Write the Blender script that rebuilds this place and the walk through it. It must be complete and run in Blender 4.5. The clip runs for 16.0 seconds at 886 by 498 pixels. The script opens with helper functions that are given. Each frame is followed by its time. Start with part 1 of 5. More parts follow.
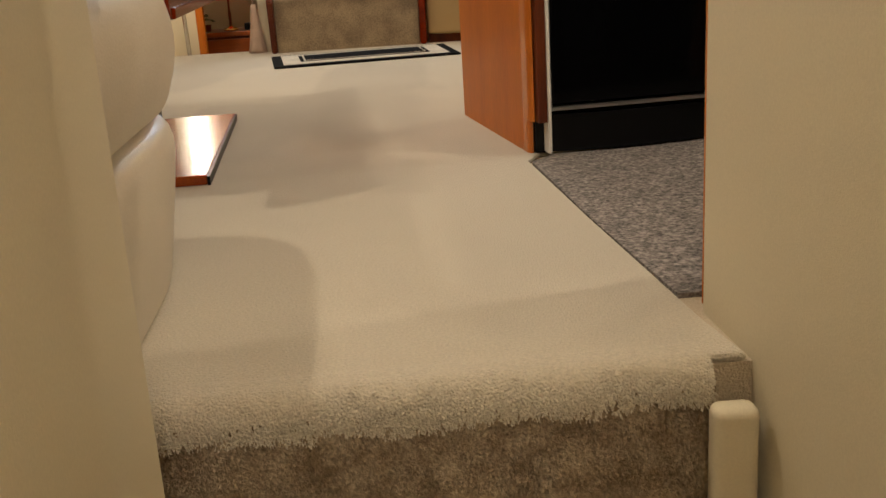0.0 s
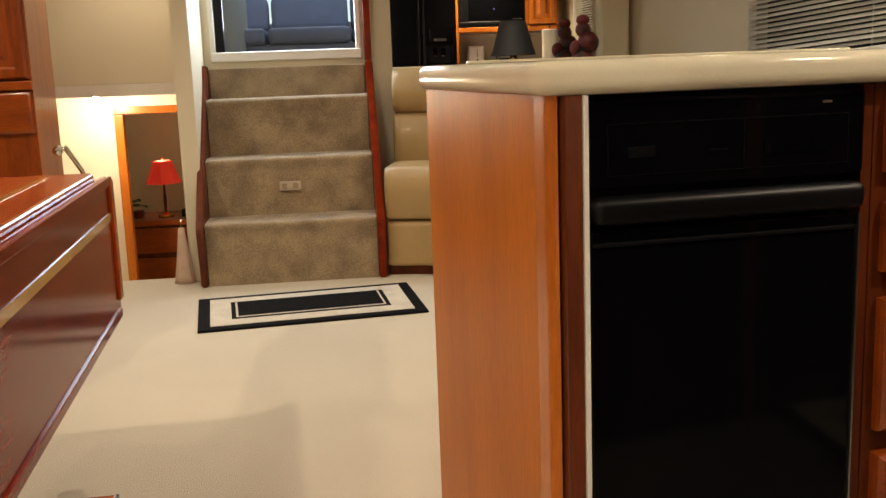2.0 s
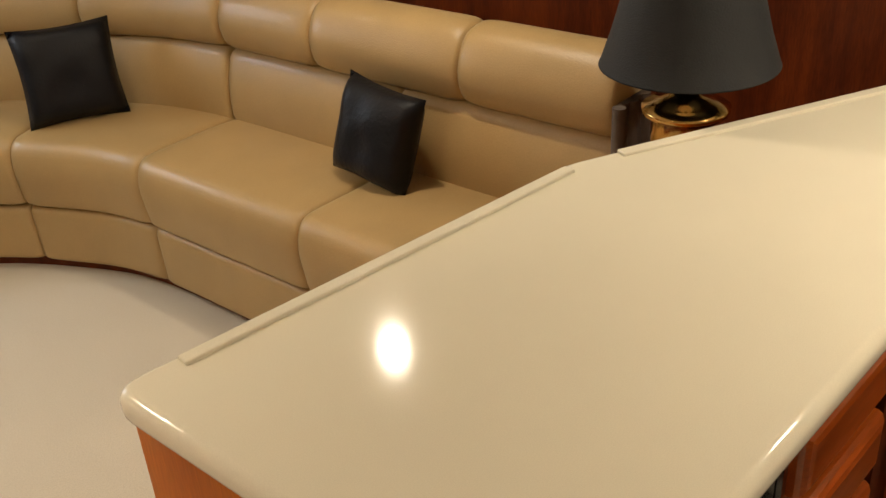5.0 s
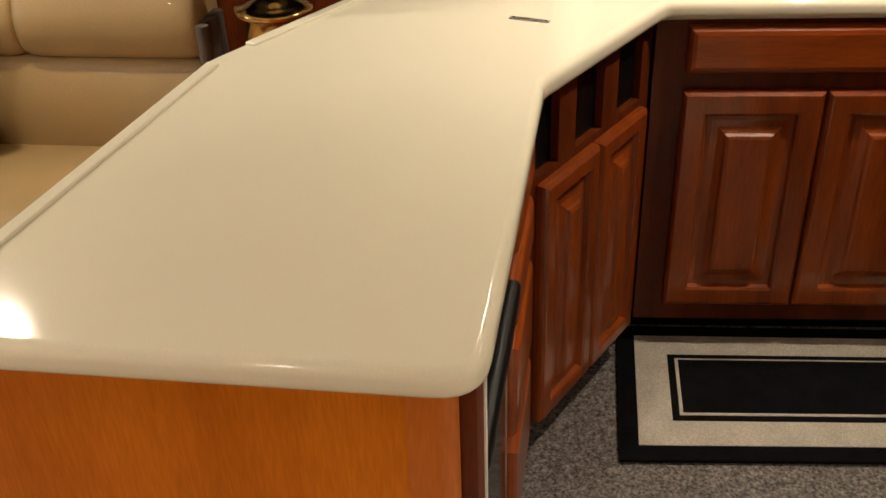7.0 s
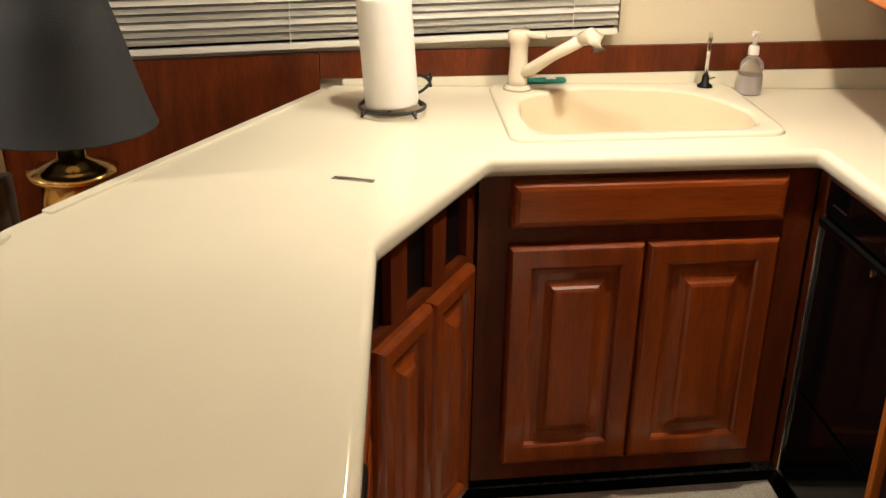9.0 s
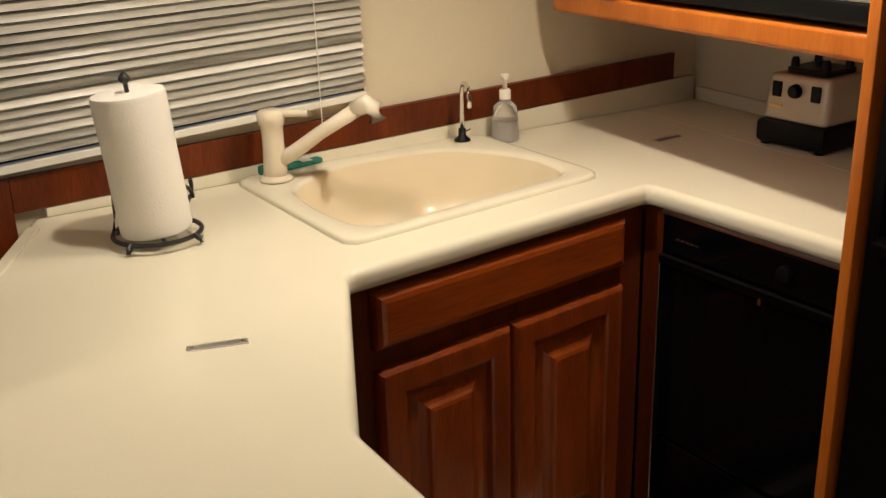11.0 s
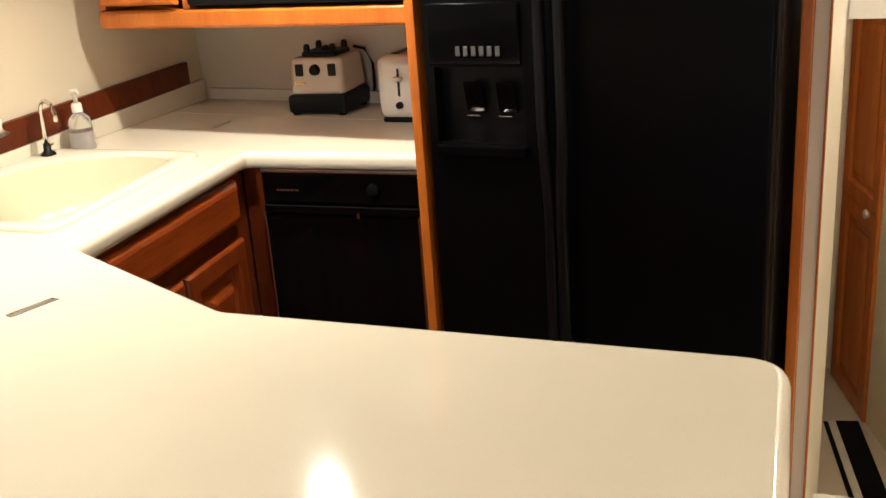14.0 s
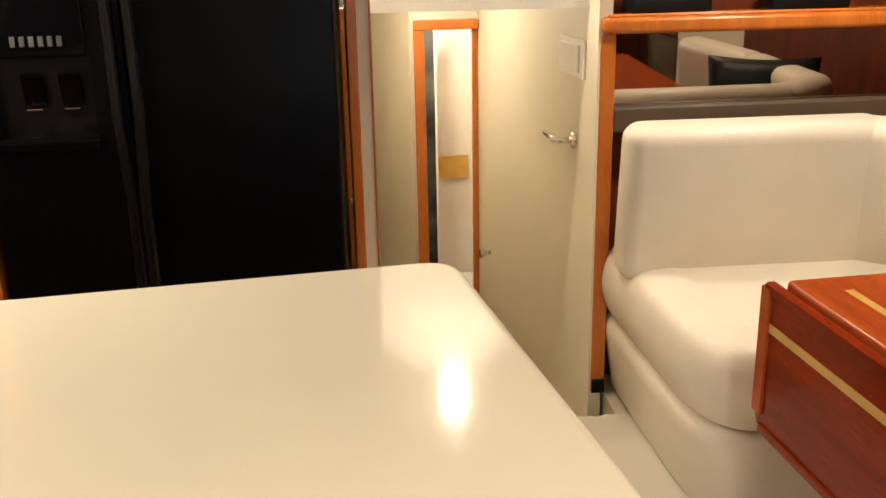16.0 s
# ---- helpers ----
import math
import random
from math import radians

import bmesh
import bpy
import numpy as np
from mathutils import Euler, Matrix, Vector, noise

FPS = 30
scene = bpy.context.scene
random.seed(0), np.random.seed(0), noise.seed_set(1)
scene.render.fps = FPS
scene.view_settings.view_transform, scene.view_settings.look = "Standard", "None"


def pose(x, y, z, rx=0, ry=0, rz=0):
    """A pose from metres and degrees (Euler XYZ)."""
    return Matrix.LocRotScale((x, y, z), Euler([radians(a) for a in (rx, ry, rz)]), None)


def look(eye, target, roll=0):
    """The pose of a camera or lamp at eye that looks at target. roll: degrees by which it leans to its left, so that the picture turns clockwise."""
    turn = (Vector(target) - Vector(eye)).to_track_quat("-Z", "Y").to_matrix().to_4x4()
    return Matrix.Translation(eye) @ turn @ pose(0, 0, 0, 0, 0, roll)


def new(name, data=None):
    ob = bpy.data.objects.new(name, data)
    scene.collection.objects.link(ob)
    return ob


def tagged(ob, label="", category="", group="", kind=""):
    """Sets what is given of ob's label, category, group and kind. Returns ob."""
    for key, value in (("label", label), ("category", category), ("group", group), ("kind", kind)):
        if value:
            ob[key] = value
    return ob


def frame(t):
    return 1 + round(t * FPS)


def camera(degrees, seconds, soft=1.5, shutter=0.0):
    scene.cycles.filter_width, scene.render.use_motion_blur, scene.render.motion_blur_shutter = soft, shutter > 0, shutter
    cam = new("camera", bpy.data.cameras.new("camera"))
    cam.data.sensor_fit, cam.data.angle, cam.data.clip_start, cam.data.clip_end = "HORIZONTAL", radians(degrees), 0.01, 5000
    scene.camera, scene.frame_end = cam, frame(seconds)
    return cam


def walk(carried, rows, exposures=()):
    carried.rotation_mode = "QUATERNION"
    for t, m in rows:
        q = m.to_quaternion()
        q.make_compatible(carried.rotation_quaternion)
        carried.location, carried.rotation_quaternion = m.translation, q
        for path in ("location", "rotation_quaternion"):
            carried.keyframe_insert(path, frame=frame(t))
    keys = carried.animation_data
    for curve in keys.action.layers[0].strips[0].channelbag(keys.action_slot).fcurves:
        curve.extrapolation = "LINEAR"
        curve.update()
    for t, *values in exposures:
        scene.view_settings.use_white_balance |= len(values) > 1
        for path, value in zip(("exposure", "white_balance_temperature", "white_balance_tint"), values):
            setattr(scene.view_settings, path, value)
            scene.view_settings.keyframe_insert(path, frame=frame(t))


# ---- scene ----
cam = camera(48.0, 16.0, 1.5)
PATH = [
    (0, (-0.342, -2.201, 0.459), (-0.238, -0.288, -0.114), -3.6),
    (0.5, (-0.207, -1.908, 0.545), (-0.269, 0.048, 0.132), -6.2),
    (1, (-0.229, -1.7, 0.625), (-0.2, 0.277, 0.329), -4.5),
    (1.5, (-0.267, -1.483, 0.763), (-0.141, 0.493, 0.474), -2.6),
    (2, (-0.279, -1.22, 0.907), (-0.07, 0.736, 0.547), -2.1),
    (2.5, (-0.241, -1.052, 1.048), (0.05, 0.878, 0.612), -2.7),
    (3, (-0.232, -0.886, 1.182), (0.167, 1.002, 0.655), -3.5),
    (5.5, (-0.555, -0.239, 1.681), (0.744, 0.851, 0.62), -1.4),
    (6, (-0.695, -0.129, 1.656), (0.799, 0.684, 0.605), 0.5),
    (6.5, (-0.767, -0.148, 1.607), (0.821, 0.481, 0.567), -0.6),
    (7, (-0.811, -0.211, 1.562), (0.824, 0.281, 0.52), -2.1),
    (7.5, (-0.839, -0.244, 1.518), (0.856, 0.125, 0.521), -2.2),
    (8, (-0.861, -0.257, 1.527), (0.903, 0.023, 0.627), -0.6),
    (8.2, (-0.854, -0.252, 1.537), (0.935, 0.004, 0.682), 0.0),
    (10.5, (-0.261, 0.276, 1.514), (1.551, -0.161, 0.791), -1.2),
    (11, (-0.17, 0.416, 1.496), (1.529, -0.389, 0.814), -1.8),
    (11.5, (-0.142, 0.595, 1.509), (1.415, -0.543, 0.894), -1.2),
    (12, (-0.128, 0.746, 1.513), (1.273, -0.617, 0.969), -0.7),
    (12.5, (-0.164, 0.83, 1.516), (1.105, -0.616, 0.971), -1.4),
    (13, (-0.261, 0.911, 1.497), (0.931, -0.586, 0.916), -2.5),
    (13.5, (-0.264, 1.031, 1.488), (0.802, -0.542, 0.864), -3.4),
    (14, (-0.167, 1.164, 1.462), (0.715, -0.51, 0.815), -4.1),
    (14.5, (-0.062, 1.174, 1.392), (0.62, -0.606, 0.787), -2.0),
    (15, (-0.023, 1.179, 1.401), (0.417, -0.671, 0.782), -1.5),
    (15.2, (0.002, 1.195, 1.418), (0.34, -0.67, 0.78), -1.0),
    (15.5, (0.05, 1.267, 1.388), (0.188, -0.634, 0.78), -1.2),
    (16, (0.138, 1.382, 1.386), (-0.054, -0.507, 0.76), -1.1),
]
walk(cam, [(t, look(eye, target, roll)) for t, eye, target, roll in PATH], [
    (0, -0.02, 6700, 10), (0.5, -0.08, 6550, 10), (1, -0.05, 6750, 10), (1.5, -0.02, 6950, 10), (2.2, 0.45, 6900, 10), (3, 0.55, 6900, 10), (5.5, -0.05, 6800, 10), (6.5, -0.2, 6650, 10), (7, 0.2, 6550, 10), (7.5, 0.45, 6500, 10), (8, 0.45, 6500, 10), (10.5, -0.1, 6450, 10), (11, -0.22, 6550, 10), (12, -0.15, 6350, 10), (12.6, -0.02, 6400, 10), (13.4, 0.5, 6150, 10), (14, 0.68, 6000, 10), (14.5, 0.66, 6450, 10), (15, 0.78, 6250, 10), (15.5, 0.95, 6000, 10), (16, 0.65, 6450, 10)])

# ---------------------------------------------------------------- world and light
CEIL = 1.80
world = bpy.data.worlds.new("world")
scene.world = world
world.use_nodes = True
wn = world.node_tree
sky = wn.nodes.new("ShaderNodeTexSky")
sky.sky_type = "NISHITA"
sky.sun_disc = False
sky.ozone_density = 4.0
sky.dust_density = 0.2
sky.sun_elevation = radians(40)
sky.sun_rotation = radians(160)
wn.links.new(sky.outputs[0], wn.nodes["Background"].inputs[0])
wn.nodes["Background"].inputs[1].default_value = 0.1
sun = new("sun", bpy.data.lights.new("sun", "SUN"))
sun.data.energy, sun.data.angle, sun.data.color = 0.8, radians(12), (1.0, 0.95, 0.88)
sun.matrix_basis = look((0, 9, 6), (0, 4, 0))
WARM = (1.0, 0.87, 0.70)
# Indices 0-3 and 6 follow counter highlights; the rest are assumed, unseen, for brightness.
SPOTS = [(0.92, 1.51, 29), (1.17, -0.65, 36), (-0.16, -1.30, 22), (1.32, 0.03, 22), (-0.45, 1.5, 28), (-0.40, 2.5, 11), (0.55, 2.65, 7),
         (-1.35, 0.5, 30), (-1.2, -0.75, 30), (-1.6, 2.2, 26), (-1.2, 3.55, 14)]
SKYLIGHT = (0.72, 0.84, 1.0)


# ---------------------------------------------------------------- materials


def material(name, colour, rough=0.5, metal=0.0, var=0.0, scale=6.0, grain=0.0, grain_scale=120.0, bump=0.0, bump_scale=200.0,
             stretch=(1, 1, 1), coat=0.0, second=None, sheen=0.0, rough_var=0.0, spec=0.5):
    """A surface with broad stains, fine grain and a fine relief, in metres of the thing's own space."""
    m = bpy.data.materials.new(name)
    m.use_nodes = True
    nt = m.node_tree
    b = nt.nodes["Principled BSDF"]
    b.inputs["Roughness"].default_value, b.inputs["Metallic"].default_value = rough, metal
    b.inputs["Coat Weight"].default_value, b.inputs["Coat Roughness"].default_value = coat, 0.06
    b.inputs["Sheen Weight"].default_value = sheen
    b.inputs["Specular IOR Level"].default_value = spec
    co = nt.nodes.new("ShaderNodeTexCoord")
    mp = nt.nodes.new("ShaderNodeMapping")
    mp.inputs["Scale"].default_value = stretch
    nt.links.new(co.outputs["Object"], mp.inputs[0])

    def tex(s, detail=3):
        n = nt.nodes.new("ShaderNodeTexNoise")
        n.inputs["Scale"].default_value, n.inputs["Detail"].default_value = s, detail
        nt.links.new(mp.outputs[0], n.inputs["Vector"])
        return n

    broad, fine = tex(scale), tex(grain_scale, 2)
    dark = tuple(c * (1 - var) for c in colour) if second is None else second
    mix = nt.nodes.new("ShaderNodeMix")
    mix.data_type = "RGBA"
    ramp = nt.nodes.new("ShaderNodeMapRange")
    ramp.inputs["From Min"].default_value, ramp.inputs["From Max"].default_value = 0.33, 0.67
    nt.links.new(broad.outputs[0], ramp.inputs[0])
    nt.links.new(ramp.outputs[0], mix.inputs["Factor"])
    mix.inputs["A"].default_value, mix.inputs["B"].default_value = (*dark, 1), (*colour, 1)
    out = mix.outputs["Result"]
    if grain:
        g = nt.nodes.new("ShaderNodeMix")
        g.data_type, g.blend_type = "RGBA", "MULTIPLY"
        g.inputs["Factor"].default_value = 1.0
        r2 = nt.nodes.new("ShaderNodeMapRange")
        r2.inputs["From Min"].default_value, r2.inputs["From Max"].default_value = 0.3, 0.7
        r2.inputs["To Min"].default_value, r2.inputs["To Max"].default_value = 1 - grain, 1 + grain * 0.4
        nt.links.new(fine.outputs[0], r2.inputs[0])
        nt.links.new(out, g.inputs["A"])
        nt.links.new(r2.outputs[0], g.inputs["B"])
        out = g.outputs["Result"]
    nt.links.new(out, b.inputs["Base Color"])
    if rough_var:
        r3 = nt.nodes.new("ShaderNodeMapRange")
        r3.inputs["To Min"].default_value, r3.inputs["To Max"].default_value = max(0.02, rough - rough_var), rough + rough_var
        nt.links.new(broad.outputs[0], r3.inputs[0])
        nt.links.new(r3.outputs[0], b.inputs["Roughness"])
    if bump:
        bt = tex(bump_scale, 2)
        bp = nt.nodes.new("ShaderNodeBump")
        bp.inputs["Strength"].default_value, bp.inputs["Distance"].default_value = min(1.0, bump), 0.004
        nt.links.new(bt.outputs[0], bp.inputs["Height"])
        nt.links.new(bp.outputs[0], b.inputs["Normal"])
    return m


def glowing(name, colour, strength, base=(0.8, 0.7, 0.5)):
    m = material(name, base, 0.5)
    b = m.node_tree.nodes["Principled BSDF"]
    b.inputs["Emission Color"].default_value, b.inputs["Emission Strength"].default_value = (*colour, 1), strength
    return m


def glass(name, colour=(1, 1, 1), rough=0.02):
    m = material(name, colour, rough)
    m.node_tree.nodes["Principled BSDF"].inputs["Transmission Weight"].default_value = 1.0
    return m


M_CARPET = material("cream_carpet", (0.67, 0.60, 0.47), 0.95, var=0.10, scale=1.6, grain=0.16, grain_scale=260, bump=1.0, bump_scale=330, sheen=0.25)
M_CARPET_DARK = material("cream_carpet_against_the_pile", (0.58, 0.49, 0.38), 0.95, var=0.1, scale=2.2, grain=0.16, grain_scale=260, bump=1.0, bump_scale=330, sheen=0.2)
M_STAIR = material("taupe_stair_carpet", (0.43, 0.32, 0.19), 0.96, second=(0.25, 0.18, 0.11), scale=9, grain=0.3, grain_scale=160, bump=1.0, bump_scale=260, sheen=0.3)
# Riser pile: the shade below the edge and dirt are mixed into this taupe.
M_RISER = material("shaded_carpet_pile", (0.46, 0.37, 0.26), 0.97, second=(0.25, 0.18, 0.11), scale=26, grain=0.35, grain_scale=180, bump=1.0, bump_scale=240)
M_TWEED = material("grey_tweed_carpet", (0.34, 0.30, 0.27), 0.96, second=(0.17, 0.15, 0.14), scale=70, grain=0.75, grain_scale=150, bump=1.0, bump_scale=220)
M_BLACKPILE = material("black_rug_pile", (0.009, 0.009, 0.010), 0.97, spec=0.1, var=0.4, scale=20, grain=0.4, grain_scale=300, bump=1.0, bump_scale=350)
M_WHITEPILE = material("ivory_rug_pile", (0.74, 0.67, 0.55), 0.95, var=0.15, scale=12, grain=0.25, grain_scale=280, bump=1.0, bump_scale=350)
M_WALL = material("cream_vinyl_wall", (0.71, 0.635, 0.465), 0.55, var=0.05, scale=1.5, grain=0.05, grain_scale=300, bump=0.12, bump_scale=500)
M_CEIL = material("cream_headliner", (0.74, 0.70, 0.62), 0.7, var=0.04, scale=2, grain=0.05, bump=0.15, bump_scale=400)
M_COUNTER = material("cream_solid_surface", (0.78, 0.73, 0.575), 0.10, var=0.04, scale=3, grain=0.05, grain_scale=600, rough_var=0.02, spec=0.3)
M_CHERRY = material("cherry_wood", (0.36, 0.072, 0.009), 0.3, second=(0.22, 0.040, 0.006), scale=4, stretch=(5, 5, 0.6), grain=0.22, grain_scale=40, coat=0.6, spec=0.4)
M_CHERRY_H = material("cherry_wood_lying_grain", (0.36, 0.072, 0.009), 0.3, second=(0.25, 0.045, 0.006), scale=4, stretch=(0.6, 5, 5), grain=0.22, grain_scale=40, coat=0.6, spec=0.35)
M_PANEL = material("light_cherry_veneer", (0.56, 0.160, 0.009), 0.34, second=(0.46, 0.118, 0.006), scale=2, stretch=(5, 5, 0.5), grain=0.14, grain_scale=50, spec=0.12)
M_DARKWOOD = material("dark_cherry_frame", (0.155, 0.030, 0.006), 0.38, second=(0.085, 0.016, 0.004), scale=4, stretch=(5, 5, 0.7), grain=0.25, grain_scale=50, coat=0.06, spec=0.25)
M_TABLE = material("glossy_mahogany_table", (0.24, 0.024, 0.003), 0.13, second=(0.15, 0.013, 0.002), scale=3, stretch=(0.6, 5, 5), grain=0.22, grain_scale=40, spec=0.14)
M_TABLETOP = material("varnished_cherry_tabletop", (0.40, 0.075, 0.012), 0.2, second=(0.30, 0.048, 0.008), scale=3, stretch=(0.6, 5, 5), grain=0.15, grain_scale=40, coat=0.12, spec=0.3)
M_INLAY = material("satinwood_inlay", (0.62, 0.38, 0.10), 0.2, var=0.2, coat=0.8)
M_ORANGE = material("honey_cherry_trim", (0.56, 0.165, 0.022), 0.27, second=(0.46, 0.120, 0.015), scale=3, stretch=(5, 5, 0.6), grain=0.12, grain_scale=50, coat=0.08, spec=0.35)
M_BLACK = material("black_appliance", (0.0025, 0.0025, 0.003), 0.08, spec=0.13)
M_BLACKMATT = material("black_plastic", (0.0045, 0.0045, 0.005), 0.36, var=0.2, spec=0.2)
M_BLACKTEX = material("pebbled_black_fridge_door", (0.0018, 0.0018, 0.0021), 0.3, bump=0.12, bump_scale=420, spec=0.10)
M_CREAMLEATHER = material("cream_leather", (0.70, 0.63, 0.51), 0.42, var=0.06, scale=5, grain=0.06, grain_scale=300, bump=0.2, bump_scale=260, coat=0.08)
M_TANLEATHER = material("tan_leather", (0.43, 0.29, 0.125), 0.42, var=0.1, scale=5, grain=0.08, grain_scale=300, bump=0.22, bump_scale=240, coat=0.1)
M_BLACKLEATHER = material("black_leather", (0.005, 0.005, 0.007), 0.48, var=0.3, scale=8, bump=0.35, bump_scale=90, spec=0.25)
M_CHROME = material("chrome", (0.75, 0.74, 0.72), 0.12, 1.0)
M_STEEL = material("brushed_steel", (0.6, 0.59, 0.56), 0.3, 1.0, bump=0.1, stretch=(1, 20, 1))
M_BRASS = material("polished_brass", (0.75, 0.48, 0.16), 0.14, 1.0, var=0.15)
M_MIRROR = material("mirror", (0.86, 0.84, 0.8), 0.0, 1.0)
M_SLAT = material("white_metal_slat", (0.80, 0.77, 0.69), 0.35, var=0.05)
M_NIGHT = material("night_blue_pane", (0.02, 0.022, 0.03), 0.08)
M_SINK = material("biscuit_sink", (0.80, 0.70, 0.51), 0.25, var=0.03, coat=0.3)
M_FAUCET = material("ivory_enamel", (0.74, 0.66, 0.52), 0.25, var=0.03, coat=0.5)
M_WHITE = material("white_plastic", (0.78, 0.75, 0.68), 0.35, var=0.04)
M_PAPER = material("paper_towel", (0.82, 0.79, 0.73), 0.9, var=0.03, bump=0.15, bump_scale=220)
M_IRON = material("black_wrought_iron", (0.012, 0.012, 0.012), 0.4, bump=0.2)
M_SPONGE = material("green_scouring_sponge", (0.02, 0.20, 0.15), 0.9, var=0.3, scale=60, bump=0.8, bump_scale=300)
M_SOAP = glass("clear_soap_bottle", (0.93, 0.95, 0.93), 0.05)
M_SHADE = material("black_lampshade", (0.012, 0.013, 0.015), 0.75, bump=0.3, bump_scale=300)
M_RED = glowing("red_lampshade", (1.0, 0.05, 0.02), 0.22, (0.40, 0.015, 0.012))
M_BULB = glowing("warm_bulb", (1.0, 0.80, 0.52), 14)
M_PETAL = material("red_silk_petal", (0.62, 0.030, 0.012), 0.7, var=0.35, scale=30, sheen=0.05)
M_LEAF = material("green_leaf", (0.06, 0.14, 0.035), 0.5, var=0.4, scale=30)
M_GREYSOFA = material("grey_deck_sofa", (0.42, 0.42, 0.46), 0.75, var=0.08, bump=0.3, bump_scale=200)
M_LOWFLOOR = material("beige_lower_carpet", (0.62, 0.52, 0.38), 0.95, var=0.1, scale=3, grain=0.15, grain_scale=250, bump=1.0, bump_scale=330)
M_MUSTARD = material("mustard_mat", (0.60, 0.36, 0.08), 0.9, var=0.2, scale=9, bump=0.5)
M_SHOWER = material("grey_marbled_glass", (0.07, 0.072, 0.062), 0.12, second=(0.015, 0.015, 0.014), scale=7)



def brushed_patches(m, dark, sx=2.6, sy=0.9):
    """Lays patches of pile brushed either way over a carpet: squarish cells in two tones with soft edges."""
    nt = m.node_tree
    b = nt.nodes["Principled BSDF"]
    src = b.inputs["Base Color"].links[0].from_socket
    co = nt.nodes.new("ShaderNodeTexCoord")
    wob = nt.nodes.new("ShaderNodeTexNoise")
    wob.inputs["Scale"].default_value = 14.0
    add = nt.nodes.new("ShaderNodeVectorMath")
    add.operation = "MULTIPLY_ADD"
    add.inputs[1].default_value = (0.03, 0.03, 0.0)
    mp = nt.nodes.new("ShaderNodeMapping")
    mp.inputs["Scale"].default_value = (sx, sy, 0.0)
    mp.inputs["Location"].default_value = (0.3, 0.55, 0.0)
    mp.inputs["Rotation"].default_value = (0, 0, radians(4))
    vo = nt.nodes.new("ShaderNodeTexVoronoi")
    vo.feature = "SMOOTH_F1"
    vo.inputs["Smoothness"].default_value = 0.35
    vo.distance = "CHEBYCHEV"
    vo.inputs["Scale"].default_value, vo.inputs["Randomness"].default_value = 1.0, 0.55
    nt.links.new(co.outputs["Object"], wob.inputs["Vector"])
    nt.links.new(wob.outputs["Color"], add.inputs[0])
    nt.links.new(co.outputs["Object"], add.inputs[2])
    nt.links.new(add.outputs[0], mp.inputs[0])
    nt.links.new(mp.outputs[0], vo.inputs["Vector"])
    sep = nt.nodes.new("ShaderNodeSeparateColor")
    nt.links.new(vo.outputs["Color"], sep.inputs[0])
    ramp = nt.nodes.new("ShaderNodeMapRange")
    ramp.inputs["From Min"].default_value, ramp.inputs["From Max"].default_value = 0.35, 0.75
    ramp.inputs["To Min"].default_value, ramp.inputs["To Max"].default_value = 1.0, dark
    nt.links.new(sep.outputs[0], ramp.inputs[0])
    mul = nt.nodes.new("ShaderNodeMix")
    mul.data_type, mul.blend_type = "RGBA", "MULTIPLY"
    mul.inputs["Factor"].default_value = 1.0
    nt.links.new(src, mul.inputs["A"])
    nt.links.new(ramp.outputs[0], mul.inputs["B"])
    nt.links.new(mul.outputs["Result"], b.inputs["Base Color"])


brushed_patches(M_CARPET, 0.87)

# ---------------------------------------------------------------- building helpers


def part(name, bm, mat, parent=None, label="", smooth=False, crisp=38):
    """Links a bmesh as one mesh object, under a thing or a part where one is given."""
    me = bpy.data.meshes.new(name)
    bmesh.ops.recalc_face_normals(bm, faces=bm.faces)
    bm.to_mesh(me)
    bm.free()
    me.materials.append(mat)
    me.polygons.foreach_set("use_smooth", [True] * len(me.polygons))
    if not smooth:
        me.set_sharp_from_angle(angle=radians(crisp))
    ob = new(name, me)
    if not smooth:
        flat = ob.modifiers.new("flat_faces", "WEIGHTED_NORMAL")
        flat.keep_sharp, flat.weight = True, 100
    if parent is not None:
        ob.parent = parent
    if label:
        tagged(ob, label)
    return ob


def thing(name, label, category, m=None, group="", kind=""):
    e = new(name)
    e.empty_display_size = 0.05
    if m is not None:
        e.matrix_basis = m
    return tagged(e, label, category, group, kind)


def box(x0, y0, z0, x1, y1, z1, bevel=0.0, seg=2, bm=None):
    """A box between two corners, with rounded edges."""
    own = bmesh.new()
    bmesh.ops.create_cube(own, size=1)
    bmesh.ops.scale(own, vec=(x1 - x0, y1 - y0, z1 - z0), verts=own.verts)
    bmesh.ops.translate(own, vec=((x0 + x1) / 2, (y0 + y1) / 2, (z0 + z1) / 2), verts=own.verts)
    if bevel:
        bmesh.ops.bevel(own, geom=list(own.edges), offset=bevel, segments=seg, affect="EDGES", profile=0.5)
    return own if bm is None else join(bm, own)


def join(bm, other):
    me = bpy.data.meshes.new("join")
    other.to_mesh(me)
    other.free()
    bm.from_mesh(me)
    bpy.data.meshes.remove(me)
    return bm


def moved(bm, m):
    bmesh.ops.transform(bm, matrix=m, verts=bm.verts)
    return bm


